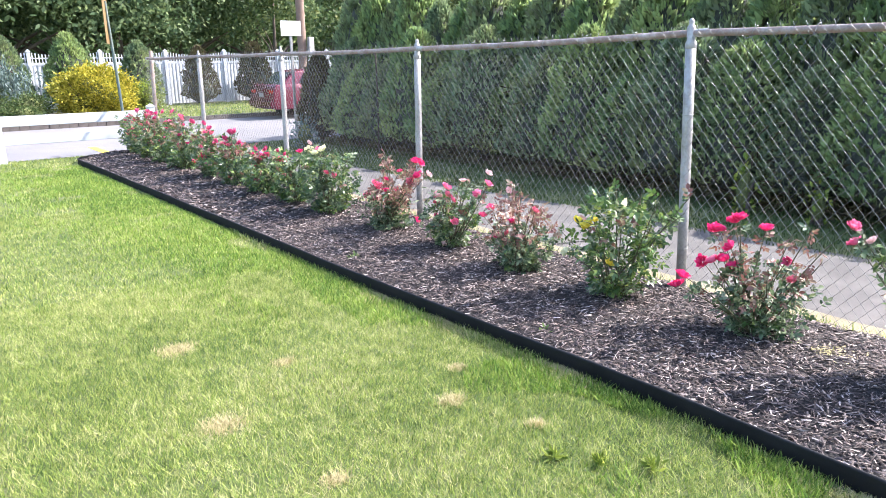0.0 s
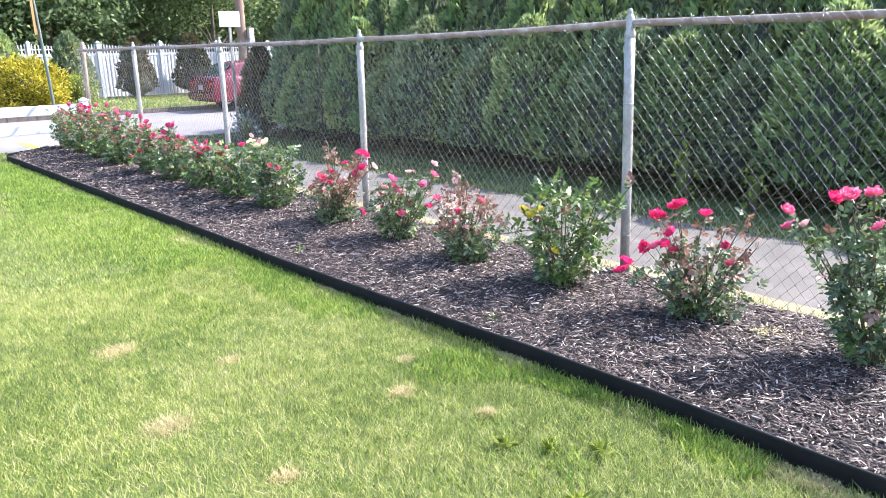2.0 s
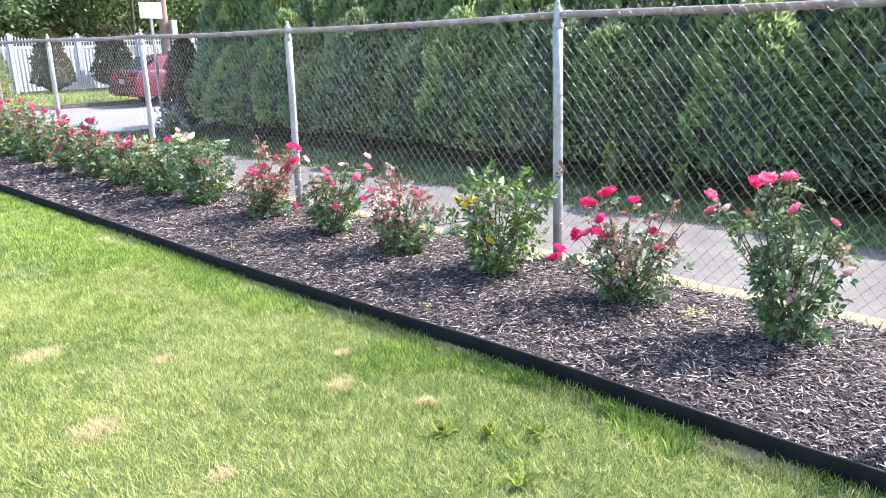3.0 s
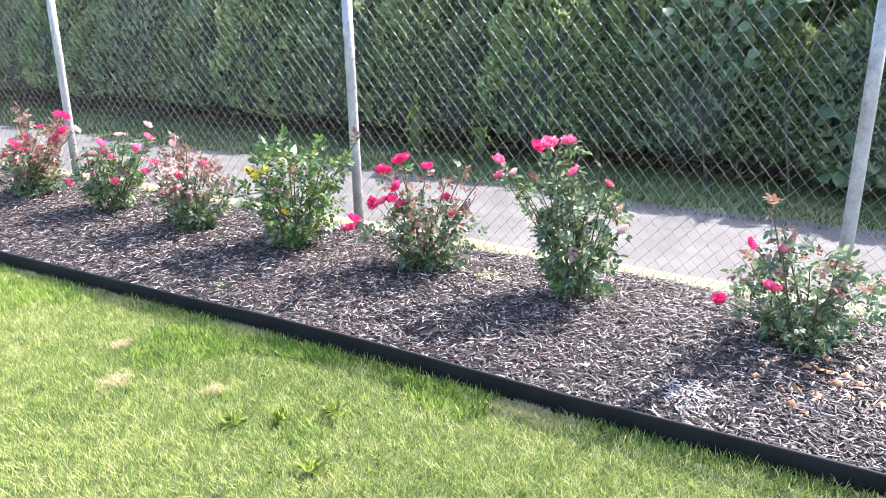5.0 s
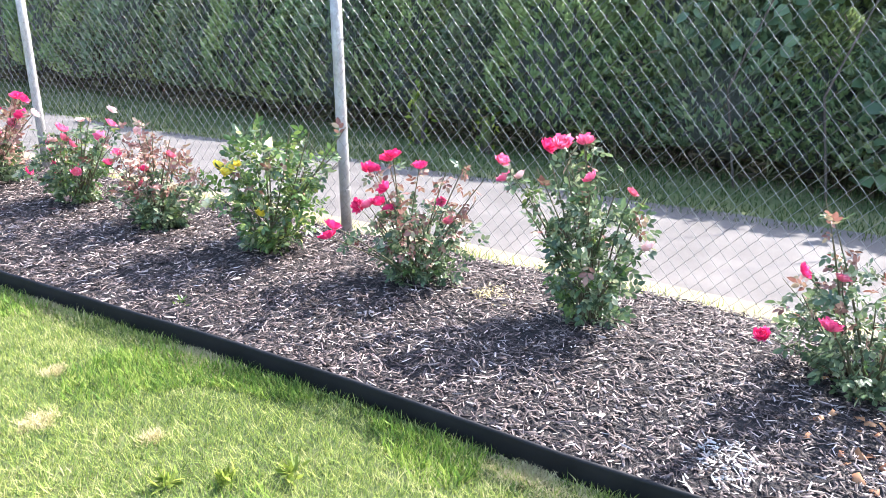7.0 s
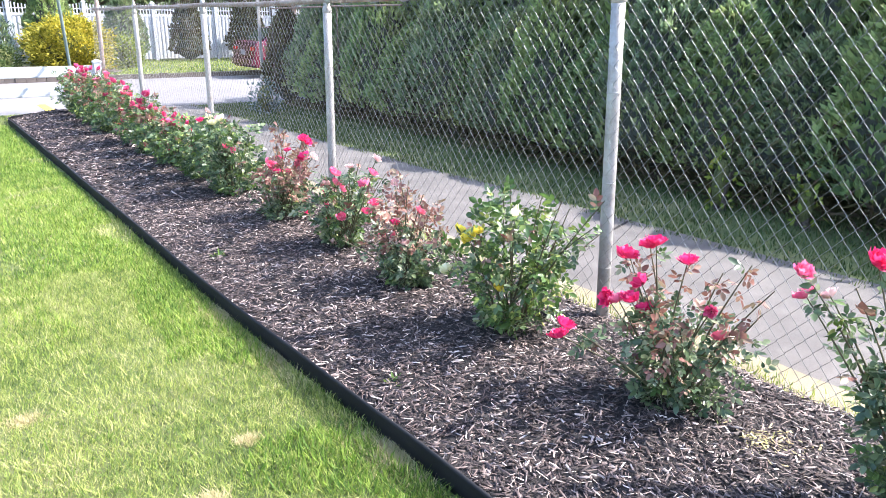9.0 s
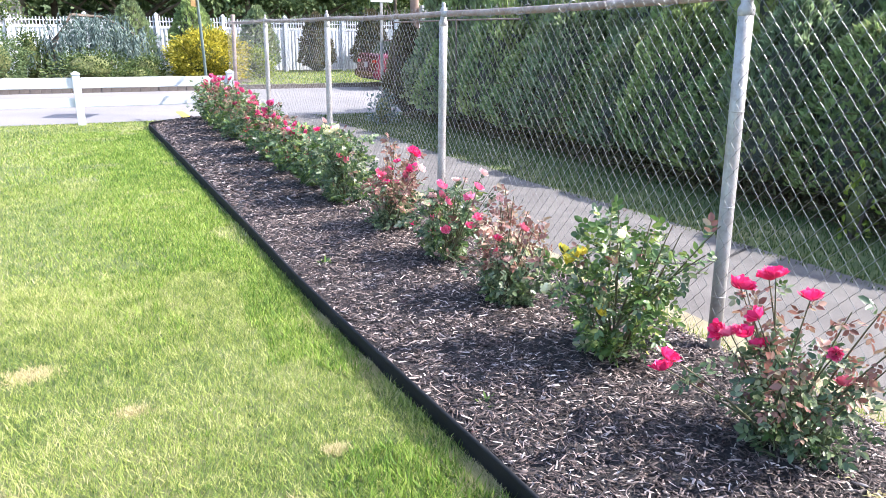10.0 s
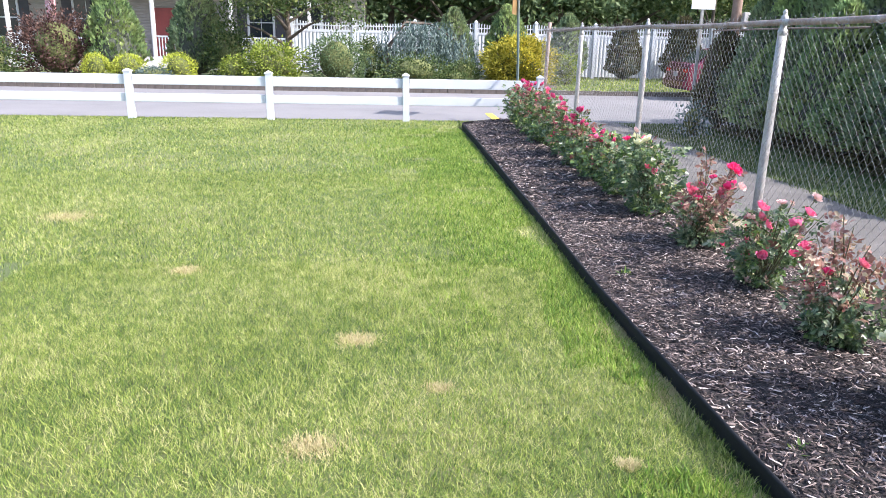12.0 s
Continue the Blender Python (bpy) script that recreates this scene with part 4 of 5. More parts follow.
while yy < 11.0:
    evergreen((3.6 + rng.normal(0, 0.08) + 0.01 * yy, yy, 0.0), "young green arborvitae in a hedge row", SMALL[(0, 1, 0, 2, 1)[i % 5]], rng.uniform(0.96, 1.14), rng.uniform(0, 6), "front hedge row", (0.80, 0.96, 0.74, 1.02, 0.88)[i % 5] * (1.0 if yy > 1 else 0.88))
    yy += rng.uniform(0.72, 0.9)
    i += 1
evergreen((3.35, 11.4, 0.0), "narrow browning arborvitae at the hedge end", BROWN, 0.8, 1.0, "front hedge row")
yy = -6.6
i = 0
while yy < 11.2:
    evergreen((4.35 + rng.normal(0, 0.08), yy, 0.0), "full light green arborvitae in the middle hedge row", MIDDLE[i % 2], rng.uniform(0.92, 1.06), rng.uniform(0, 6), "middle hedge row", (0.92, 1.03, 0.97)[i % 3] + (0.022 if yy > 0 else 0.04) * yy)
    yy += rng.uniform(0.62, 0.8)
    i += 1
yy = -8.0
i = 0
while yy < 12.0:
    evergreen((5.25 + rng.normal(0, 0.1), yy, 0.0), "tall dense arborvitae in the rear hedge row", TALL[i % 2], rng.uniform(0.86, 0.94), rng.uniform(0, 6), "rear hedge row", 0.92 if yy < 8.5 else 0.82)
    yy += rng.uniform(0.95, 1.12)
    i += 1
# bare brown twigs at the hedge's foot
n = 9000
P = np.stack([rng.uniform(2.95, 3.5, n), rng.uniform(-6, 10.8, n), np.abs(rng.normal(0, 0.42, n))], 1)
whole("hedge_litter", mesh_np("hedge_litter", *leaves(P, rand_dirs(n, 0.3), rand_dirs(n), rng.uniform(0.06, 0.2, n), 0.022, 0.2, False), M["brown_arbor"]), "bare brown twigs and dead sprays at the hedge's foot", "twigs", "stuff")
# climbing vine over the hedge
n = 3000
vy = rng.uniform(-5.5, -1.3, n)
vz = rng.uniform(0.15, 2.7, n)
cover = np.array([wob(b, c, 1.1, 4) for b, c in zip(vy, vz)])
keep = cover + 0.35 * (vz / 2.7) - 0.12 * (vy + 3) > 0.0
P = np.stack([2.92 + 0.25 * vz + 1.0 * np.clip(vz - 1.7, 0, 9) + rng.normal(0, 0.09, n), vy, vz], 1)[keep]
vine = thing("climbing_vine", (0, 0, 0), "broad-leaved vine climbing over the hedge", "vine")
part("foliage", mesh_np("foliage", *leaves(P, rand_dirs(len(P), -0.7), unit(np.array([-1, 0, 0.5]) + rng.normal(0, 0.35, P.shape)), rng.uniform(0.09, 0.17, len(P)), 0.12), M["vine_leaf"]), vine)
for b in (-5, -4.2, -3.4, -2.6, -1.9):
    part("stem", mesh_np("stem", *tube([(2.85, b, 0.0), (2.8, b + 0.15, 0.8), (2.95, b - 0.1, 1.6), (3.1, b + 0.2, 2.5)], [0.012, 0.01, 0.008, 0.005], 5), M["bark"], True), vine)


# ---- white rail fence by the street ----
rail_fence = thing("rail_fence", (0, 11.87, 0), "white vinyl two-rail fence along the street", "fence")
bm = bmesh.new()
box(bm, -0.063, 0.063, -0.063, 0.063, -0.1, 0.86, 0.006)
wp = mesh_bm("post", bm, M["vinyl"])
bm = bmesh.new()
box(bm, -0.074, 0.074, -0.074, 0.074, 0.858, 0.882, 0.004)
c = bmesh.ops.create_cone(bm, cap_ends=True, segments=4, radius1=0.098, radius2=0.012, depth=0.04, matrix=Matrix.Translation((0, 0, 0.90)) @ Matrix.Rotation(math.pi / 4, 4, "Z"))
wc = mesh_bm("post_cap", bm, M["vinyl"])
WX = [-0.06 - 2.59 * i for i in range(9)]
for x in WX:
    p = part("post", wp, rail_fence, at=(x, 0, 0), rot=(0, radians(rng.normal(0, 0.6)), 0))
    part("post_cap", wc, p)
for a, b in zip(WX, WX[1:]):
    for z0, z1 in ((0.63, 0.81), (0.31, 0.47)):
        part("rail", box_mesh("rail", M["vinyl"], b + 0.06, a - 0.06, -0.022, 0.022, z0, z1, bevel=0.008), rail_fence)

# ---- signs and poles ----
sign = thing("road_sign", (3.1, 12.1, 0), "blank white back of a road sign on a post", "road sign")
part("post", box_mesh("post", M["galvanised"], -0.028, 0.028, -0.01, 0.03, -0.1, 2.50, bevel=0.006), sign)
part("plate", box_mesh("plate", M["sign_white"], -0.235, 0.235, -0.018, -0.012, 2.21, 2.52, bevel=0.002), sign, "white metal sign plate")
ys_ = thing("road_sign", (-0.38, 12.8, 0), "yellow warning sign seen nearly edge on", "road sign")
part("post", mesh_np("post", *tube([(0.06, 0, -0.1), (0.02, 0, 1.2), (-0.05, 0, 2.85)], 0.028, 8), M["steel_green"], True), ys_, "green steel post")
bm = bmesh.new()
box(bm, -0.003, 0.003, -0.42, 0.42, 2.05, 2.89, 0.002)
bmesh.ops.rotate(bm, verts=bm.verts, cent=(0, 0, 2.47), matrix=Matrix.Rotation(radians(-19), 3, "Z"))
part("plate", mesh_bm("plate", bm, M["sign_yellow"]), ys_, "yellow sign plate", at=(-0.07, -0.03, 0))
pole = thing("utility_pole", (8.05, 21.4, 0.1), "brown wooden utility pole beside the street", "utility pole")
part("shaft", mesh_np("shaft", *tube([(0, 0, -0.2), (0, 0, 4), (0.03, 0, 9)], [0.165, 0.15, 0.11], 14), M["pole_wood"], True), pole)
part("box", box_mesh("box", M["galvanised"], 0.12, 0.32, -0.32, -0.14, 1.9, 2.45, bevel=0.02), pole, "grey metal box")

# ---- kerb ----
kerb = tagged(new("kerb"), "dark stone block kerb across the street", "kerb", kind="structure")
stones = [box_mesh("stone", M["kerb_stone"], -0.1222 + d, 0.1222 - d, -0.06, 0.06, -0.1, 0.112 + d, bevel=0.008) for d in (0.0, 0.001, 0.002)]
for i in range(170):
    part("stone", stones[i % 3], kerb, at=(-26 + i * 0.246, 20.0 + rng.normal(0, 0.006), rng.normal(0, 0.006)), rot=(0, 0, rng.normal(0, 0.02)))
walls = [box_mesh("brick", M["kerb_stone"], -0.143 + d, 0.143 - d, -0.07, 0.07, 0.08, 0.14 + d, bevel=0.008) for d in (0.0, 0.001, 0.002)]
border = thing("border_edging", (0, 20.86, 0), "low brown brick edging of the planting bed", "edging")
for i in range(78):
    part("brick", walls[i % 3], border, at=(-20.2 + i * 0.29, rng.normal(0, 0.01), rng.normal(0, 0.006)), rot=(0, 0, rng.normal(0, 0.04)))


# ---- shrubs and trees ----
def shrub(name, at, w, h, mat, label, n=1500, leaf=0.09, category="shrub", ragged=0.15, depth=None):
    n = int(n * 2.2)
    t = thing(name, at, label, category)
    a = rng.uniform(0, 2 * np.pi, n)
    e = np.arcsin(rng.uniform(-0.75, 1, n))
    k = rng.uniform(0.55, 1.0, n) ** 0.5 * (1 + ragged * np.sin(a * 4 + e * 5) + 0.6 * ragged * np.sin(a * 9 - e * 7) + rng.normal(0, ragged * 0.4, n))
    d = (depth or w) / 2
    P = np.stack([k * w / 2 * np.cos(a) * np.cos(e), k * d * np.sin(a) * np.cos(e), np.maximum(0.03, h * 0.42 + k * h * 0.58 * np.sin(e))], 1)
    D = unit(P - [0, 0, h * 0.3] + rng.normal(0, 0.35 * h, (n, 3)))
    part("foliage", mesh_np("foliage", *leaves(P, D, rand_dirs(n, 0.8), leaf * rng.uniform(0.7, 1.3, n), leaf * 0.55, 0.15, False), mat), t)
    # added solid core behind the leaves, toned dull for the shade inside
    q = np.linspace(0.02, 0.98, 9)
    part("filler_core", mesh_np("filler_core", *tube(np.stack([0 * q, 0 * q, 0.02 + q * h * 0.86], 1), 0.29 * min(w, depth or w) * np.sin(np.pi * (0.05 + 0.9 * q)) ** 0.8, 10), M["shrub_core"], True), t)
    for i in range(5):
        e2 = (rng.normal(0, w * 0.18), rng.normal(0, w * 0.18), h * 0.7)
        part("branch", mesh_np("branch", *tube([(rng.normal(0, 0.04), rng.normal(0, 0.04), -0.05), (e2[0] * 0.5, e2[1] * 0.5, h * 0.3), e2], [0.03, 0.022, 0.008], 5), M["bark"], True), t)
    return t


def clump_cloud(n_clumps, per, centre, size, leaf, clump=0.7):
    """Leaves in clumps over a rough ellipsoid, with gaps."""
    d = rand_dirs(n_clumps)
    d[:, 2] = np.abs(d[:, 2]) * 1.1 - 0.35
    C = d * rng.uniform(0.55, 1.0, n_clumps)[:, None] * size + centre
    P = np.repeat(C, per, axis=0) + rng.normal(0, clump, (n_clumps * per, 3)) * [1, 1, 0.6]
    n = len(P)
    return leaves(P, rand_dirs(n, -0.3), rand_dirs(n, 1.0, 0.6), leaf * rng.uniform(0.6, 1.4, n), leaf * 0.6, 0.2, False)


def tree_meshes(h, r, mat, seed, trunk_h=2.2, clumps=90, per=70, leaf=0.24, r0=0.2):
    pcs = [tube([(0, 0, -0.2), (0.05, 0, trunk_h), (0, 0.1, h * 0.75)], [r0, r0 * 0.8, r0 * 0.25], 10)]
    for i in range(7):
        a = i * 2.4 + seed
        z = trunk_h * (0.9 + 0.16 * i)
        pcs.append(tube([(0, 0, z), (r * 0.35 * math.cos(a), r * 0.35 * math.sin(a), z + h * 0.1), (r * 0.75 * math.cos(a), r * 0.75 * math.sin(a), z + h * 0.17)], [r0 * 0.45, r0 * 0.3, r0 * 0.08], 6))
    trunk = mesh_np("trunk", *joined(pcs), M["bark"], True)
    crown = mesh_np("crown", *clump_cloud(clumps, per, np.array([0, 0, trunk_h + (h - trunk_h) * 0.42]), np.array([r, r, (h - trunk_h) * 0.6]), leaf, r * 0.16), mat)
    return trunk, crown


def tree(at, meshes, label, s=1.0, turn=0.0, group=""):
    t = thing("tree", at, label, "tree", group)
    t.rotation_euler = (0, 0, turn)
    t.scale = (s, s, s)
    part("trunk", meshes[0], t)
    part("crown", meshes[1], t)
    return t


shrub("golden_shrub", (1.3, 22.4, 0.12), 2.25, 1.5, M["gold_leaf"], "rounded golden yellow shrub across the street", 6200, 0.095)
shrub("shrub", (-0.6, 22.2, 0.12), 1.1, 0.75, M["dark_leaf"], "low dark green shrub beside the golden shrub", 900, 0.07)
shrub("shrub", (3.0, 22.8, 0.12), 1.0, 1.0, M["lime_leaf"], "small yellow-green shrub by the golden shrub", 700, 0.08)
shrub("shrub", (-2.2, 21.9, 0.12), 2.3, 0.9, M["dark_leaf"], "low spreading flowering shrub in the bed", 1500, 0.08, ragged=0.25)
shrub("shrub", (-0.9, 21.4, 0.12), 0.9, 0.45, M["dark_leaf"], "small green groundcover plant", 500, 0.07)
shrub("shrub", (-4.75, 22.3, 0.12), 2.0, 1.5, M["tree_leaf"], "broad pyramidal yellow-green evergreen shrub", 1800, 0.08, ragged=0.1)
shrub("shrub", (-6.75, 22.0, 0.12), 1.9, 1.2, M["lime_leaf"], "rounded shrub with speckled golden leaves", 1500, 0.10, ragged=0.2)
shrub("shrub", (-8.5, 23.6, 0.12), 1.5, 1.8, M["dark_leaf"], "loose upright dark green shrub", 1300, 0.11, ragged=0.25)
shrub("shrub", (-8.0, 21.9, 0.12), 0.9, 0.75, M["lime_leaf"], "small loose lime green shrub", 600, 0.07)
shrub("shrub", (-9.75, 22.0, 0.12), 1.15, 0.85, M["clipped_leaf"], "clipped round lime green evergreen shrub", 1100, 0.05, ragged=0.05)
shrub("shrub", (-11.3, 22.0, 0.12), 1.1, 0.8, M["clipped_leaf"], "clipped round lime green evergreen shrub", 1100, 0.05, ragged=0.05)
shrub("shrub", (-12.3, 22.0, 0.12), 0.9, 0.8, M["clipped_leaf"], "small clipped round lime shrub", 900, 0.05, ragged=0.05)
shrub("shrub", (-10.4, 21.6, 0.12), 1.2, 0.4, M["blue_needle"], "low blue-green groundcover plant", 700, 0.06)
shrub("japanese_maple", (-14.2, 23.8, 0.12), 2.7, 2.0, M["purple_leaf"], "low purple-leaved maple before the porch", 2400, 0.11, "tree", 0.2)
shrub("shrub", (-15.9, 22.2, 0.12), 2.3, 1.2, M["dark_leaf"], "olive green spreading shrub", 1500, 0.09, ragged=0.2)
# two added leaf tufts that stand in for pale bright spots of the hedge
shrub("sapling", (2.85, 1.2, 0.0), 0.26, 0.5, M["lime_leaf"], "pale green leaf tuft added for a bright hedge spot", 36, 0.07, "sapling", 0.3)
shrub("sapling", (2.85, 0.42, 0.0), 0.22, 0.4, M["lime_leaf"], "small pale green leaf tuft added for a bright hedge spot", 26, 0.07, "sapling", 0.3)
shrub("shrub", (2.35, 10.2, 0.0), 0.5, 0.55, M["blue_needle"], "small pale-leaved plant beside the lane", 220, 0.06, ragged=0.3)
cone = [arbor_meshes(2.6, 0.75, 2600, M["arbor"], 31, 0.16), arbor_meshes(2.6, 0.8, 2600, M["arbor_light"], 32, 0.16), arbor_meshes(2.6, 0.72, 2600, M["brown_arbor"], 33, 0.16)]
for cx, cy, cs, ck in ((1.5, 26.8, 1.05, 1), (3.85, 26.6, 0.95, 0), (6.2, 26.8, 0.88, 2), (8.6, 27.0, 0.95, 2), (-0.6, 26.8, 1.0, 0), (-12.35, 24.0, 1.12, 1), (-9.75, 24.6, 1.2, 0)):
    evergreen((cx, cy, 0.1), "cone-shaped evergreen in the front garden", cone[ck], cs, rng.uniform(0, 6), "cone evergreens")
# weeping conifer
weep = thing("weeping_conifer", (-2.3, 23.4, 0.12), "weeping blue-grey conifer with hanging strands", "tree")
arch = [(-0.9, 0, -0.1), (-0.8, 0, 1.1), (-0.2, 0, 1.95), (0.7, 0.1, 1.9), (1.6, 0, 1.35)]
part("trunk", mesh_np("trunk", *tube(arch, [0.10, 0.09, 0.06, 0.04, 0.02], 8), M["bark"], True), weep)
pcs = []
for i in range(230):
    t = rng.uniform(0.12, 1)
    bx = np.interp(t, [0, 0.25, 0.5, 0.75, 1], [p[0] for p in arch])
    bz = np.interp(t, [0, 0.25, 0.5, 0.75, 1], [p[2] for p in arch]) + rng.uniform(-0.15, 0.14)
    n = int(rng.uniform(22, 42))
    z = bz - np.linspace(0, 1, n) * max(0.3, bz - 0.1) * rng.uniform(0.45, 1.0)
    ox, oy = rng.normal(0, 0.38), rng.normal(0, 0.45)
    P = np.stack([bx + ox + rng.normal(0, 0.018, n) + 0.05 * np.sin(z * 3 + i), oy + rng.normal(0, 0.018, n), z], 1)
    pcs.append(leaves(P, rand_dirs(n, -2.2), rand_dirs(n), 0.15, 0.04, 0.1, False))
part("foliage", mesh_np("foliage", *joined(pcs), M["blue_needle"]), weep)
shrub("shrub", (-3.75, 23.3, 0.12), 1.0, 1.45, M["dark_leaf"], "dark rounded conifer beside the weeping tree", 900, 0.08)
# garden tree before the house
tree((-6.6, 24.3, 0.12), tree_meshes(5.0, 2.4, M["dark_leaf"], 3, 1.2, 90, 90, 0.13, 0.14), "garden tree with small dark leaves", 1.0, 0.4)
WOOD = [tree_meshes(10, 3.8, M["tree_leaf"], 1, 0.9, 120, 85, 0.25, 0.24), tree_meshes(9, 3.6, M["tree_leaf"], 2, 0.7, 120, 85, 0.25, 0.22), tree_meshes(11, 4.0, M["tree_leaf"], 5, 0.9, 120, 85, 0.26, 0.26)]
i = 0
for x, ty in ((-28, 37), (-3.5, 36), (-0.5, 34.5), (2.5, 35.5), (5.5, 34), (8.5, 35), (12.0, 34.5), (17, 36), (22, 38), (-15, 44), (-9, 45), (-22, 45)):
    tree((x + rng.normal(0, 0.4), ty, 0.1), WOOD[i % 3], "broad leafy tree in the woods behind", rng.uniform(0.88, 1.08), rng.uniform(0, 6), "woods")
    i += 1
n = 36000
P = np.stack([rng.uniform(-26, 28, n), rng.uniform(39.5, 46, n), rng.uniform(0, 1, n) * 8.0], 1)
whole("undergrowth", mesh_np("undergrowth", *leaves(P, rand_dirs(n, -0.2), rand_dirs(n, 0.8), 0.44, 0.28, 0.2, False), M["tree_leaf"]), "dense dark undergrowth of the woods", "undergrowth", "stuff")
for sx, sy, sh in ((12, 24.5, 3.6), (14.5, 25, 4.2), (17.5, 24.5, 3.8), (10.5, 29, 4.5)):
    tree((sx, sy, 0.1), tree_meshes(sh * 1.6, 1.9, M["dark_leaf"], sx, 1.0, 50, 60, 0.2, 0.12), "leafy young tree beyond the parked car", 1.0, sx)

V = np.array([[x, 70 + 4 * wob(x, 0, 0.1), z + (3.5 * wob(x, 1, 0.09) + 1.6 * wob(x, 2, 0.5) if z > 5 else 0)] for x in np.linspace(-150, 150, 160) for z in (-0.2, 6, 13)])
F = np.array([[3 * i + j, 3 * i + j + 3, 3 * i + j + 4, 3 * i + j + 1] for i in range(159) for j in range(2)])
whole("backdrop", mesh_np("backdrop", V, F, M["far_wood"], True), "dark green far wooded skyline", "woods", "structure")

# ---- white privacy fence ----
priv = thing("privacy_fence", (0, 28, 0.1), "white vinyl privacy fence with picket top", "fence")
pp = box_mesh("post", M["vinyl"], -0.065, 0.065, -0.065, 0.065, -0.1, 2.10, bevel=0.008)
bm = bmesh.new()
box(bm, -0.08, 0.08, -0.08, 0.08, 2.10, 2.13, 0.005)
bmesh.ops.create_cone(bm, cap_ends=True, segments=4, radius1=0.10, radius2=0.01, depth=0.07, matrix=Matrix.Translation((0, 0, 2.165)) @ Matrix.Rotation(math.pi / 4, 4, "Z"))
pcap = mesh_bm("post_cap", bm, M["vinyl"])
V, F = [], []
for i in range(16):
    for o, d in ((0.0, 0.004), (0.006, -0.014), (0.138, -0.014), (0.144, 0.004)):
        V += [(0.065 + i * 0.1444 + o, d, 0.06), (0.065 + i * 0.1444 + o, d, 1.62)]
F = np.array([[2 * i, 2 * i + 2, 2 * i + 3, 2 * i + 1] for i in range(len(V) // 2 - 1)] )
panel = mesh_np("panel", np.array(V), F, M["vinyl"])
prail = box_mesh("rail", M["vinyl"], 0.065, 2.375, -0.03, 0.03, 1.62, 1.72, bevel=0.006)
ptop = box_mesh("rail", M["vinyl"], 0.065, 2.375, -0.02, 0.02, 1.86, 1.90, bevel=0.004)
bm = bmesh.new()
for i in range(21):
    x = 0.12 + i * 0.11
    zt = 1.98 + 0.10 * (abs(i - 10) / 10) ** 2
    box(bm, x - 0.02, x + 0.02, -0.012, 0.012, 1.72, zt)
picks = mesh_bm("picket_top", bm, M["vinyl"])
for i in range(-3, 9):
    x = 0.4 + i * 2.44
    p = part("post", pp, priv, at=(x, 0, 0))
    part("post_cap", pcap, p)
    part("panel", panel, priv, at=(x, 0, 0))
    part("rail", prail, priv, at=(x, 0, 0))
    part("rail", ptop, priv, at=(x, 0, 0))
    part("picket_top", picks, priv, "row of short open pickets", at=(x, 0, 0))

# ---- house ----
house = thing("house", (-13.5, 31.5, 0.1), "grey-beige sided house with a white-railed front porch", "house")


def siding(w, z0, z1, lap=0.12):
    V, F = [], []
    k = int((z1 - z0) / lap)
    for i in range(k):
        z = z0 + i * lap
        b = len(V)
        V += [(-w / 2, -0.018, z), (w / 2, -0.018, z), (w / 2, -0.002, z + lap), (-w / 2, -0.002, z + lap), (-w / 2, 0.0, z), (w / 2, 0.0, z)]
        F += [(b, b + 1, b + 2, b + 3), (b + 4, b + 5, b + 1, b)]
    return mesh_np("siding", V, np.array(F), M["siding"])


part("wall", box_mesh("wall", M["siding"], -9.5, 9.3, 0.02, 8, 0, 4.4), house)
part("siding", siding(18.6, 0.5, 4.4), house, "lapped grey-beige boards", at=(0, 0, 0))
bm = bmesh.new()
v = [bm.verts.new(p) for p in ((-10, -2.3, 3.9), (9.8, -2.3, 3.9), (9.8, 4, 7.0), (-10, 4, 7.0), (9.8, 8.6, 4.2), (-10, 8.6, 4.2), (-10, -2.3, 3.7), (9.8, -2.3, 3.7), (9.8, 8.6, 4.0), (-10, 8.6, 4.0))]
for f in ((0, 1, 2, 3), (3, 2, 4, 5), (6, 7, 1, 0), (6, 9, 8, 7), (5, 4, 8, 9), (7, 8, 4, 2, 1), (6, 0, 3, 5, 9)):
    bm.faces.new([v[i] for i in f])
part("roof", mesh_bm("roof", bm, M["shingle"]), house, "dark shingle roof")
part("porch_floor", box_mesh("porch_floor", M["trim"], -5.2, 7.3, -2.0, -0.02, 0.0, 0.45, bevel=0.02), house)
part("porch_beam", box_mesh("porch_beam", M["trim"], -5.2, 7.3, -2.0, -1.86, 3.2, 3.55, bevel=0.01), house)
for px in (-5.0, -0.95, 0.75, 3.9, 7.1):
    part("porch_post", box_mesh("porch_post", M["trim"], px - 0.07, px + 0.07, -1.99, -1.85, 0.45, 3.2, bevel=0.012), house)
bal = box_mesh("baluster", M["vinyl"], -0.018, 0.018, -0.018, 0.018, 0.52, 1.28)
for a, b in ((-4.9, -1.05), (4.0, 7.0), (0.85, 3.8)):
    part("rail", box_mesh("rail", M["vinyl"], a, b, -1.95, -1.88, 1.28, 1.35, bevel=0.008), house)
    part("rail", box_mesh("rail", M["vinyl"], a, b, -1.95, -1.88, 0.46, 0.52, bevel=0.008), house)
    for x in np.arange(a + 0.08, b, 0.125):
        part("baluster", bal, house, at=(x, -1.915, 0))


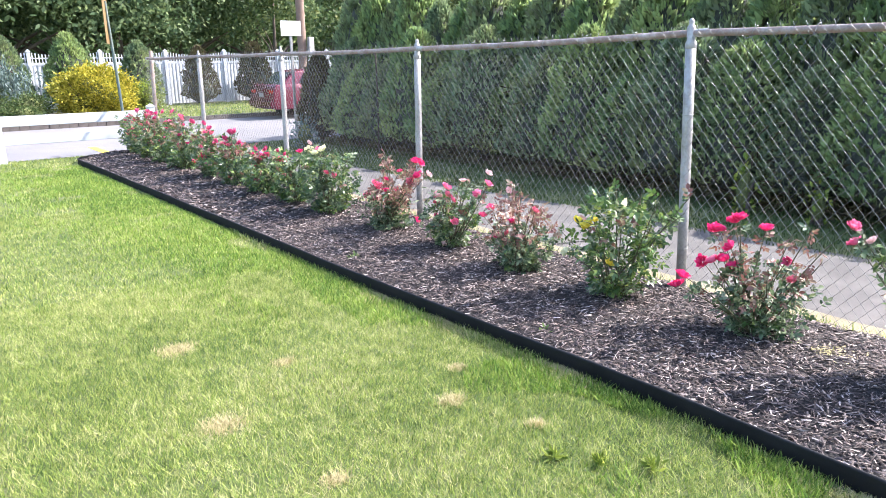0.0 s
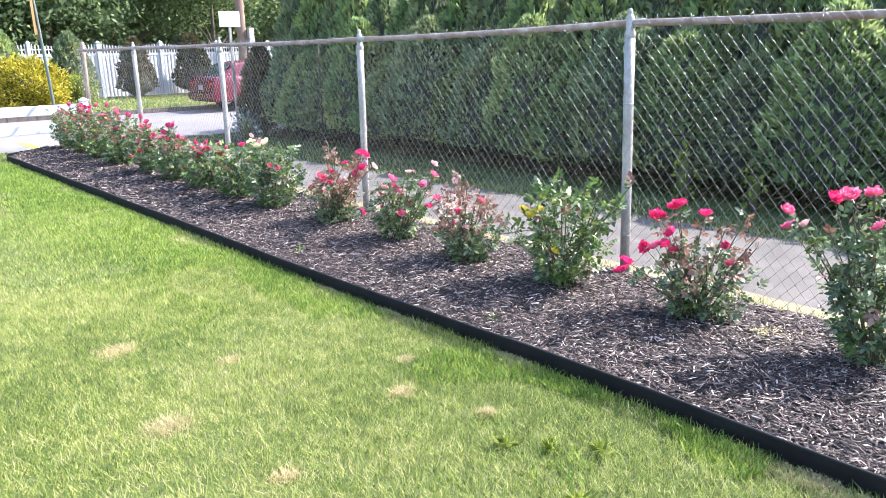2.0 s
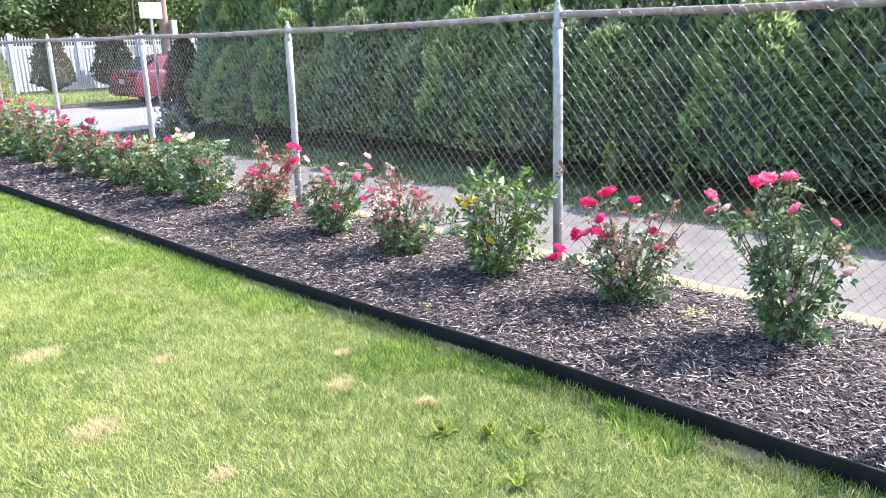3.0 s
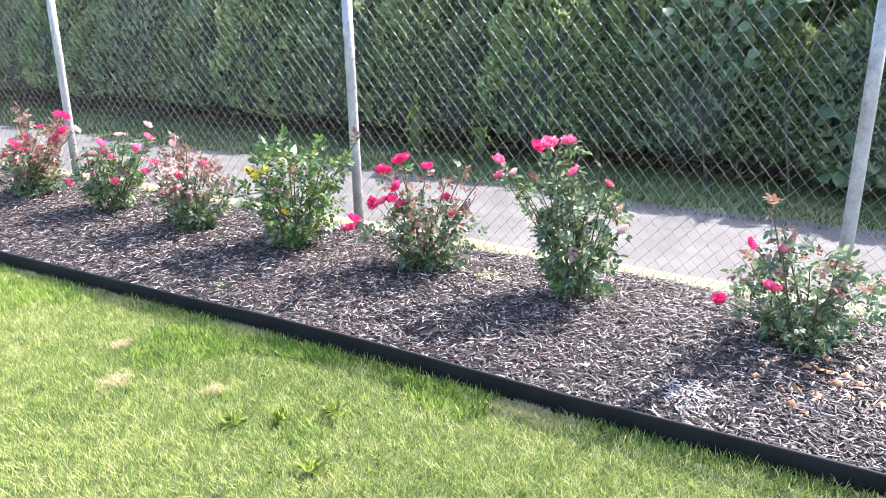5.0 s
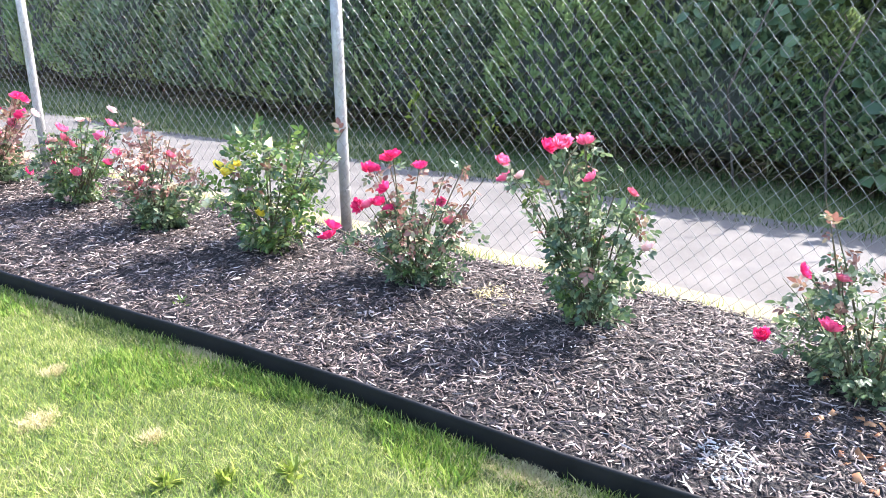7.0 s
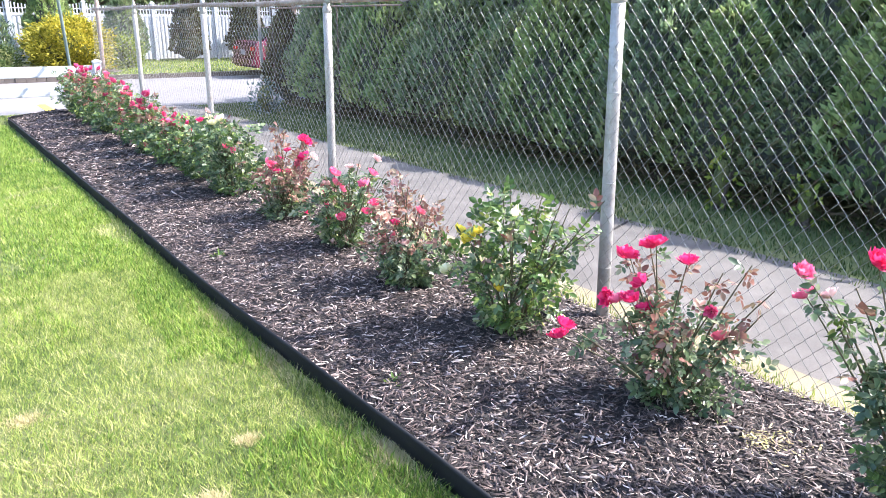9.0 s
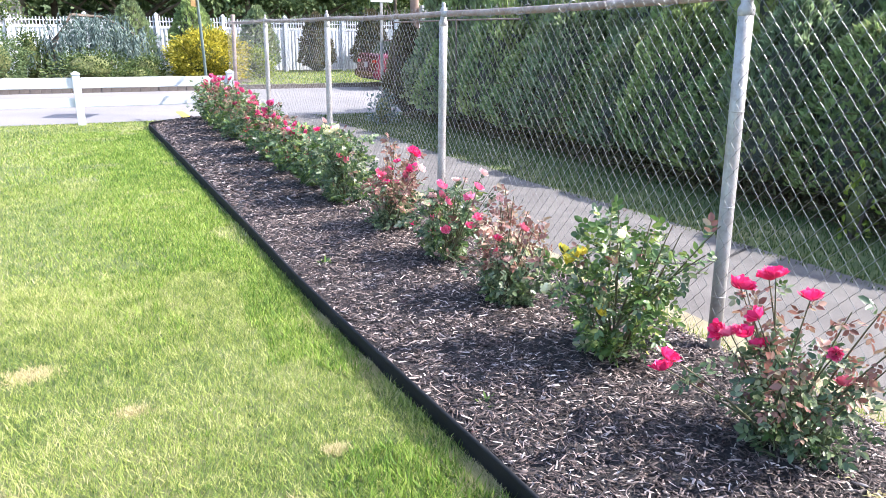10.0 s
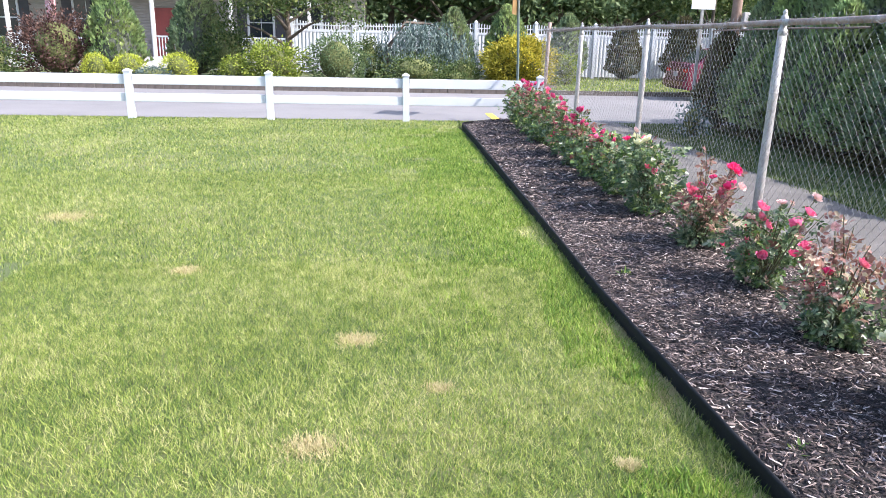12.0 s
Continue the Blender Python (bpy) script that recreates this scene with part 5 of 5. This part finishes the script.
def window(x, w, z0, z1):
    win = part("window", box_mesh("window", M["dark_glass"], -w / 2, w / 2, -0.03, -0.022, z0, z1), house, "double-hung window with dark panes", at=(x, 0, 0))
    bm = bmesh.new()
    for a, b, c, d in ((-w / 2 - 0.09, -w / 2, z0 - 0.09, z1 + 0.09), (w / 2, w / 2 + 0.09, z0 - 0.09, z1 + 0.09), (-w / 2, w / 2, z0 - 0.09, z0), (-w / 2, w / 2, z1, z1 + 0.09), (-w / 2, w / 2, (z0 + z1) / 2 - 0.025, (z0 + z1) / 2 + 0.025), (-0.012, 0.012, z0, z1)):
        box(bm, a, b, -0.06, -0.019, c, d)
    part("window_frame", mesh_bm("window_frame", bm, M["vinyl"]), win)
    for sgn in (-1, 1):
        part("shutter", box_mesh("shutter", M["shutter"], sgn * (w / 2 + 0.32) - 0.2, sgn * (w / 2 + 0.32) + 0.2, -0.05, -0.019, z0 - 0.08, z1 + 0.08, bevel=0.008), win, "dark louvred shutter")


for x in (-6.0, -2.6, 4.8, 6.9):
    window(x, 1.0, 1.2, 2.75)
door = part("door", box_mesh("door", M["door_red"], 0.2, 1.15, -0.06, -0.02, 0.45, 2.5, bevel=0.01), house, "dark red front door")
part("door_frame", box_mesh("door_frame", M["vinyl"], 1.15, 1.28, -0.07, -0.02, 0.45, 2.6), door)
part("door_frame", box_mesh("door_frame", M["vinyl"], 0.07, 0.2, -0.07, -0.02, 0.45, 2.6), door)
for k in range(3):
    part("porch_step", box_mesh("porch_step", M["trim"], -0.6, 1.9, -2.3 - 0.3 * k, -2.0 - 0.3 * k, 0, 0.34 - 0.15 * k + 0.02, bevel=0.015), house)
flag = thing("flag", (-16.6, 29.2, 2.05), "red and white flag hanging from the porch", "flag")
V = np.array([[0.12 * u + 0.05 * math.sin(4 * v_ + u * 9), 0.05 * math.sin(u * 14 + v_), 1.25 - v_ * 0.45 * 3] for v_ in np.linspace(0, 1, 9) for u in np.linspace(-1.6, 1.6, 13)])
F = np.array([[i * 13 + j, i * 13 + j + 1, (i + 1) * 13 + j + 1, (i + 1) * 13 + j] for i in range(8) for j in range(12)])
part("cloth", mesh_np("cloth", V, F, M["flag_cloth"], True), flag)
part("pole", mesh_np("pole", *tube([(-0.1, 0.4, 0.7), (0, 0, 1.35), (0.02, -0.2, 1.6)], 0.015, 6), M["trim"], True), flag)

# ---- car ----
car = thing("car", (5.35, 19.05, -0.02), "dark red sedan parked along the kerb", "car")


def extruded(name, profile, y0, y1, mat, bevel, taper=None):
    bm = bmesh.new()
    a = [bm.verts.new((x, y0, z)) for x, z in profile]
    b = [bm.verts.new((x, y1, z)) for x, z in profile]
    n = len(profile)
    bm.faces.new(a)
    bm.faces.new(b[::-1])
    for i in range(n):
        bm.faces.new((a[i], b[i], b[(i + 1) % n], a[(i + 1) % n]))
    if taper:
        for v in bm.verts:
            v.co.y *= 1 - taper * max(0, (v.co.z - 0.85) / 0.6)
    bmesh.ops.bevel(bm, geom=bm.edges[:], offset=bevel, segments=3, affect="EDGES", profile=0.6)
    return mesh_bm(name, bm, mat, True)


part("body", extruded("body", [(0.05, 0.30), (0.0, 0.55), (0.05, 0.95), (0.14, 1.05), (0.9, 1.06), (3.3, 1.03), (4.35, 0.84), (4.52, 0.55), (4.45, 0.28)], -0.87, 0.87, M["car_red"], 0.05), car)
part("cabin", extruded("cabin", [(0.32, 1.0), (0.85, 1.42), (1.4, 1.50), (2.3, 1.50), (2.75, 1.41), (3.5, 1.0)], -0.80, 0.80, M["car_red"], 0.04, 0.16), car)
part("rear_window", box_mesh("rear_window", M["dark_glass"], -0.30, 0.30, -0.60, 0.60, -0.006, 0.006, bevel=0.004), car, "dark rear window", at=(0.565, 0, 1.232), rot=(0, -0.670, 0))
for s_ in (-1, 1):
    for a, b in ((0.95, 1.95), (2.02, 2.95)):
        bm = bmesh.new()
        v = [bm.verts.new(p) for p in ((a, 0, 1.07), (b, 0, 1.07), (b - (0.35 if b > 2.5 else 0.0), -0.09 * s_, 1.40), (a + (0.22 if a < 1.5 else 0.0), -0.09 * s_, 1.40))]
        f = bm.faces.new(v)
        bmesh.ops.solidify(bm, geom=[f], thickness=0.008)
        part("side_window", mesh_bm("side_window", bm, M["dark_glass"]), car, "dark side window", at=(0, s_ * 0.795, 0))
    part("tail_light", box_mesh("tail_light", M["tail_lamp"], -0.02, 0.10, -0.17, 0.17, -0.085, 0.085, bevel=0.02), car, "red tail light", at=(0.05, s_ * 0.66, 0.80))
    for wx in (1.13, 3.72):
        w = part("wheel", lathe("wheel", [(0.20, -0.10), (0.30, -0.11), (0.325, -0.07), (0.325, 0.07), (0.30, 0.11), (0.20, 0.10), (0.20, -0.10)], M["rubber"], 24), car, "black tyre", at=(wx, s_ * 0.79, 0.325), rot=(math.pi / 2, 0, 0))
        part("rim", lathe("rim", [(0.001, -0.085), (0.05, -0.10), (0.06, -0.07), (0.17, -0.075), (0.20, -0.10), (0.205, -0.08), (0.205, 0.08), (0.20, 0.10), (0.17, 0.075), (0.06, 0.07), (0.05, 0.10), (0.001, 0.085)], M["alloy"], 20), w, "silver wheel rim")
part("bumper", box_mesh("bumper", M["car_red"], -0.07, 0.12, -0.84, 0.84, 0.36, 0.58, bevel=0.04), car)
part("number_plate", box_mesh("number_plate", M["galvanised"], -0.012, 0.0, -0.16, 0.16, 0.66, 0.80, bevel=0.003), car, "pale number plate", at=(0.012, 0, 0))
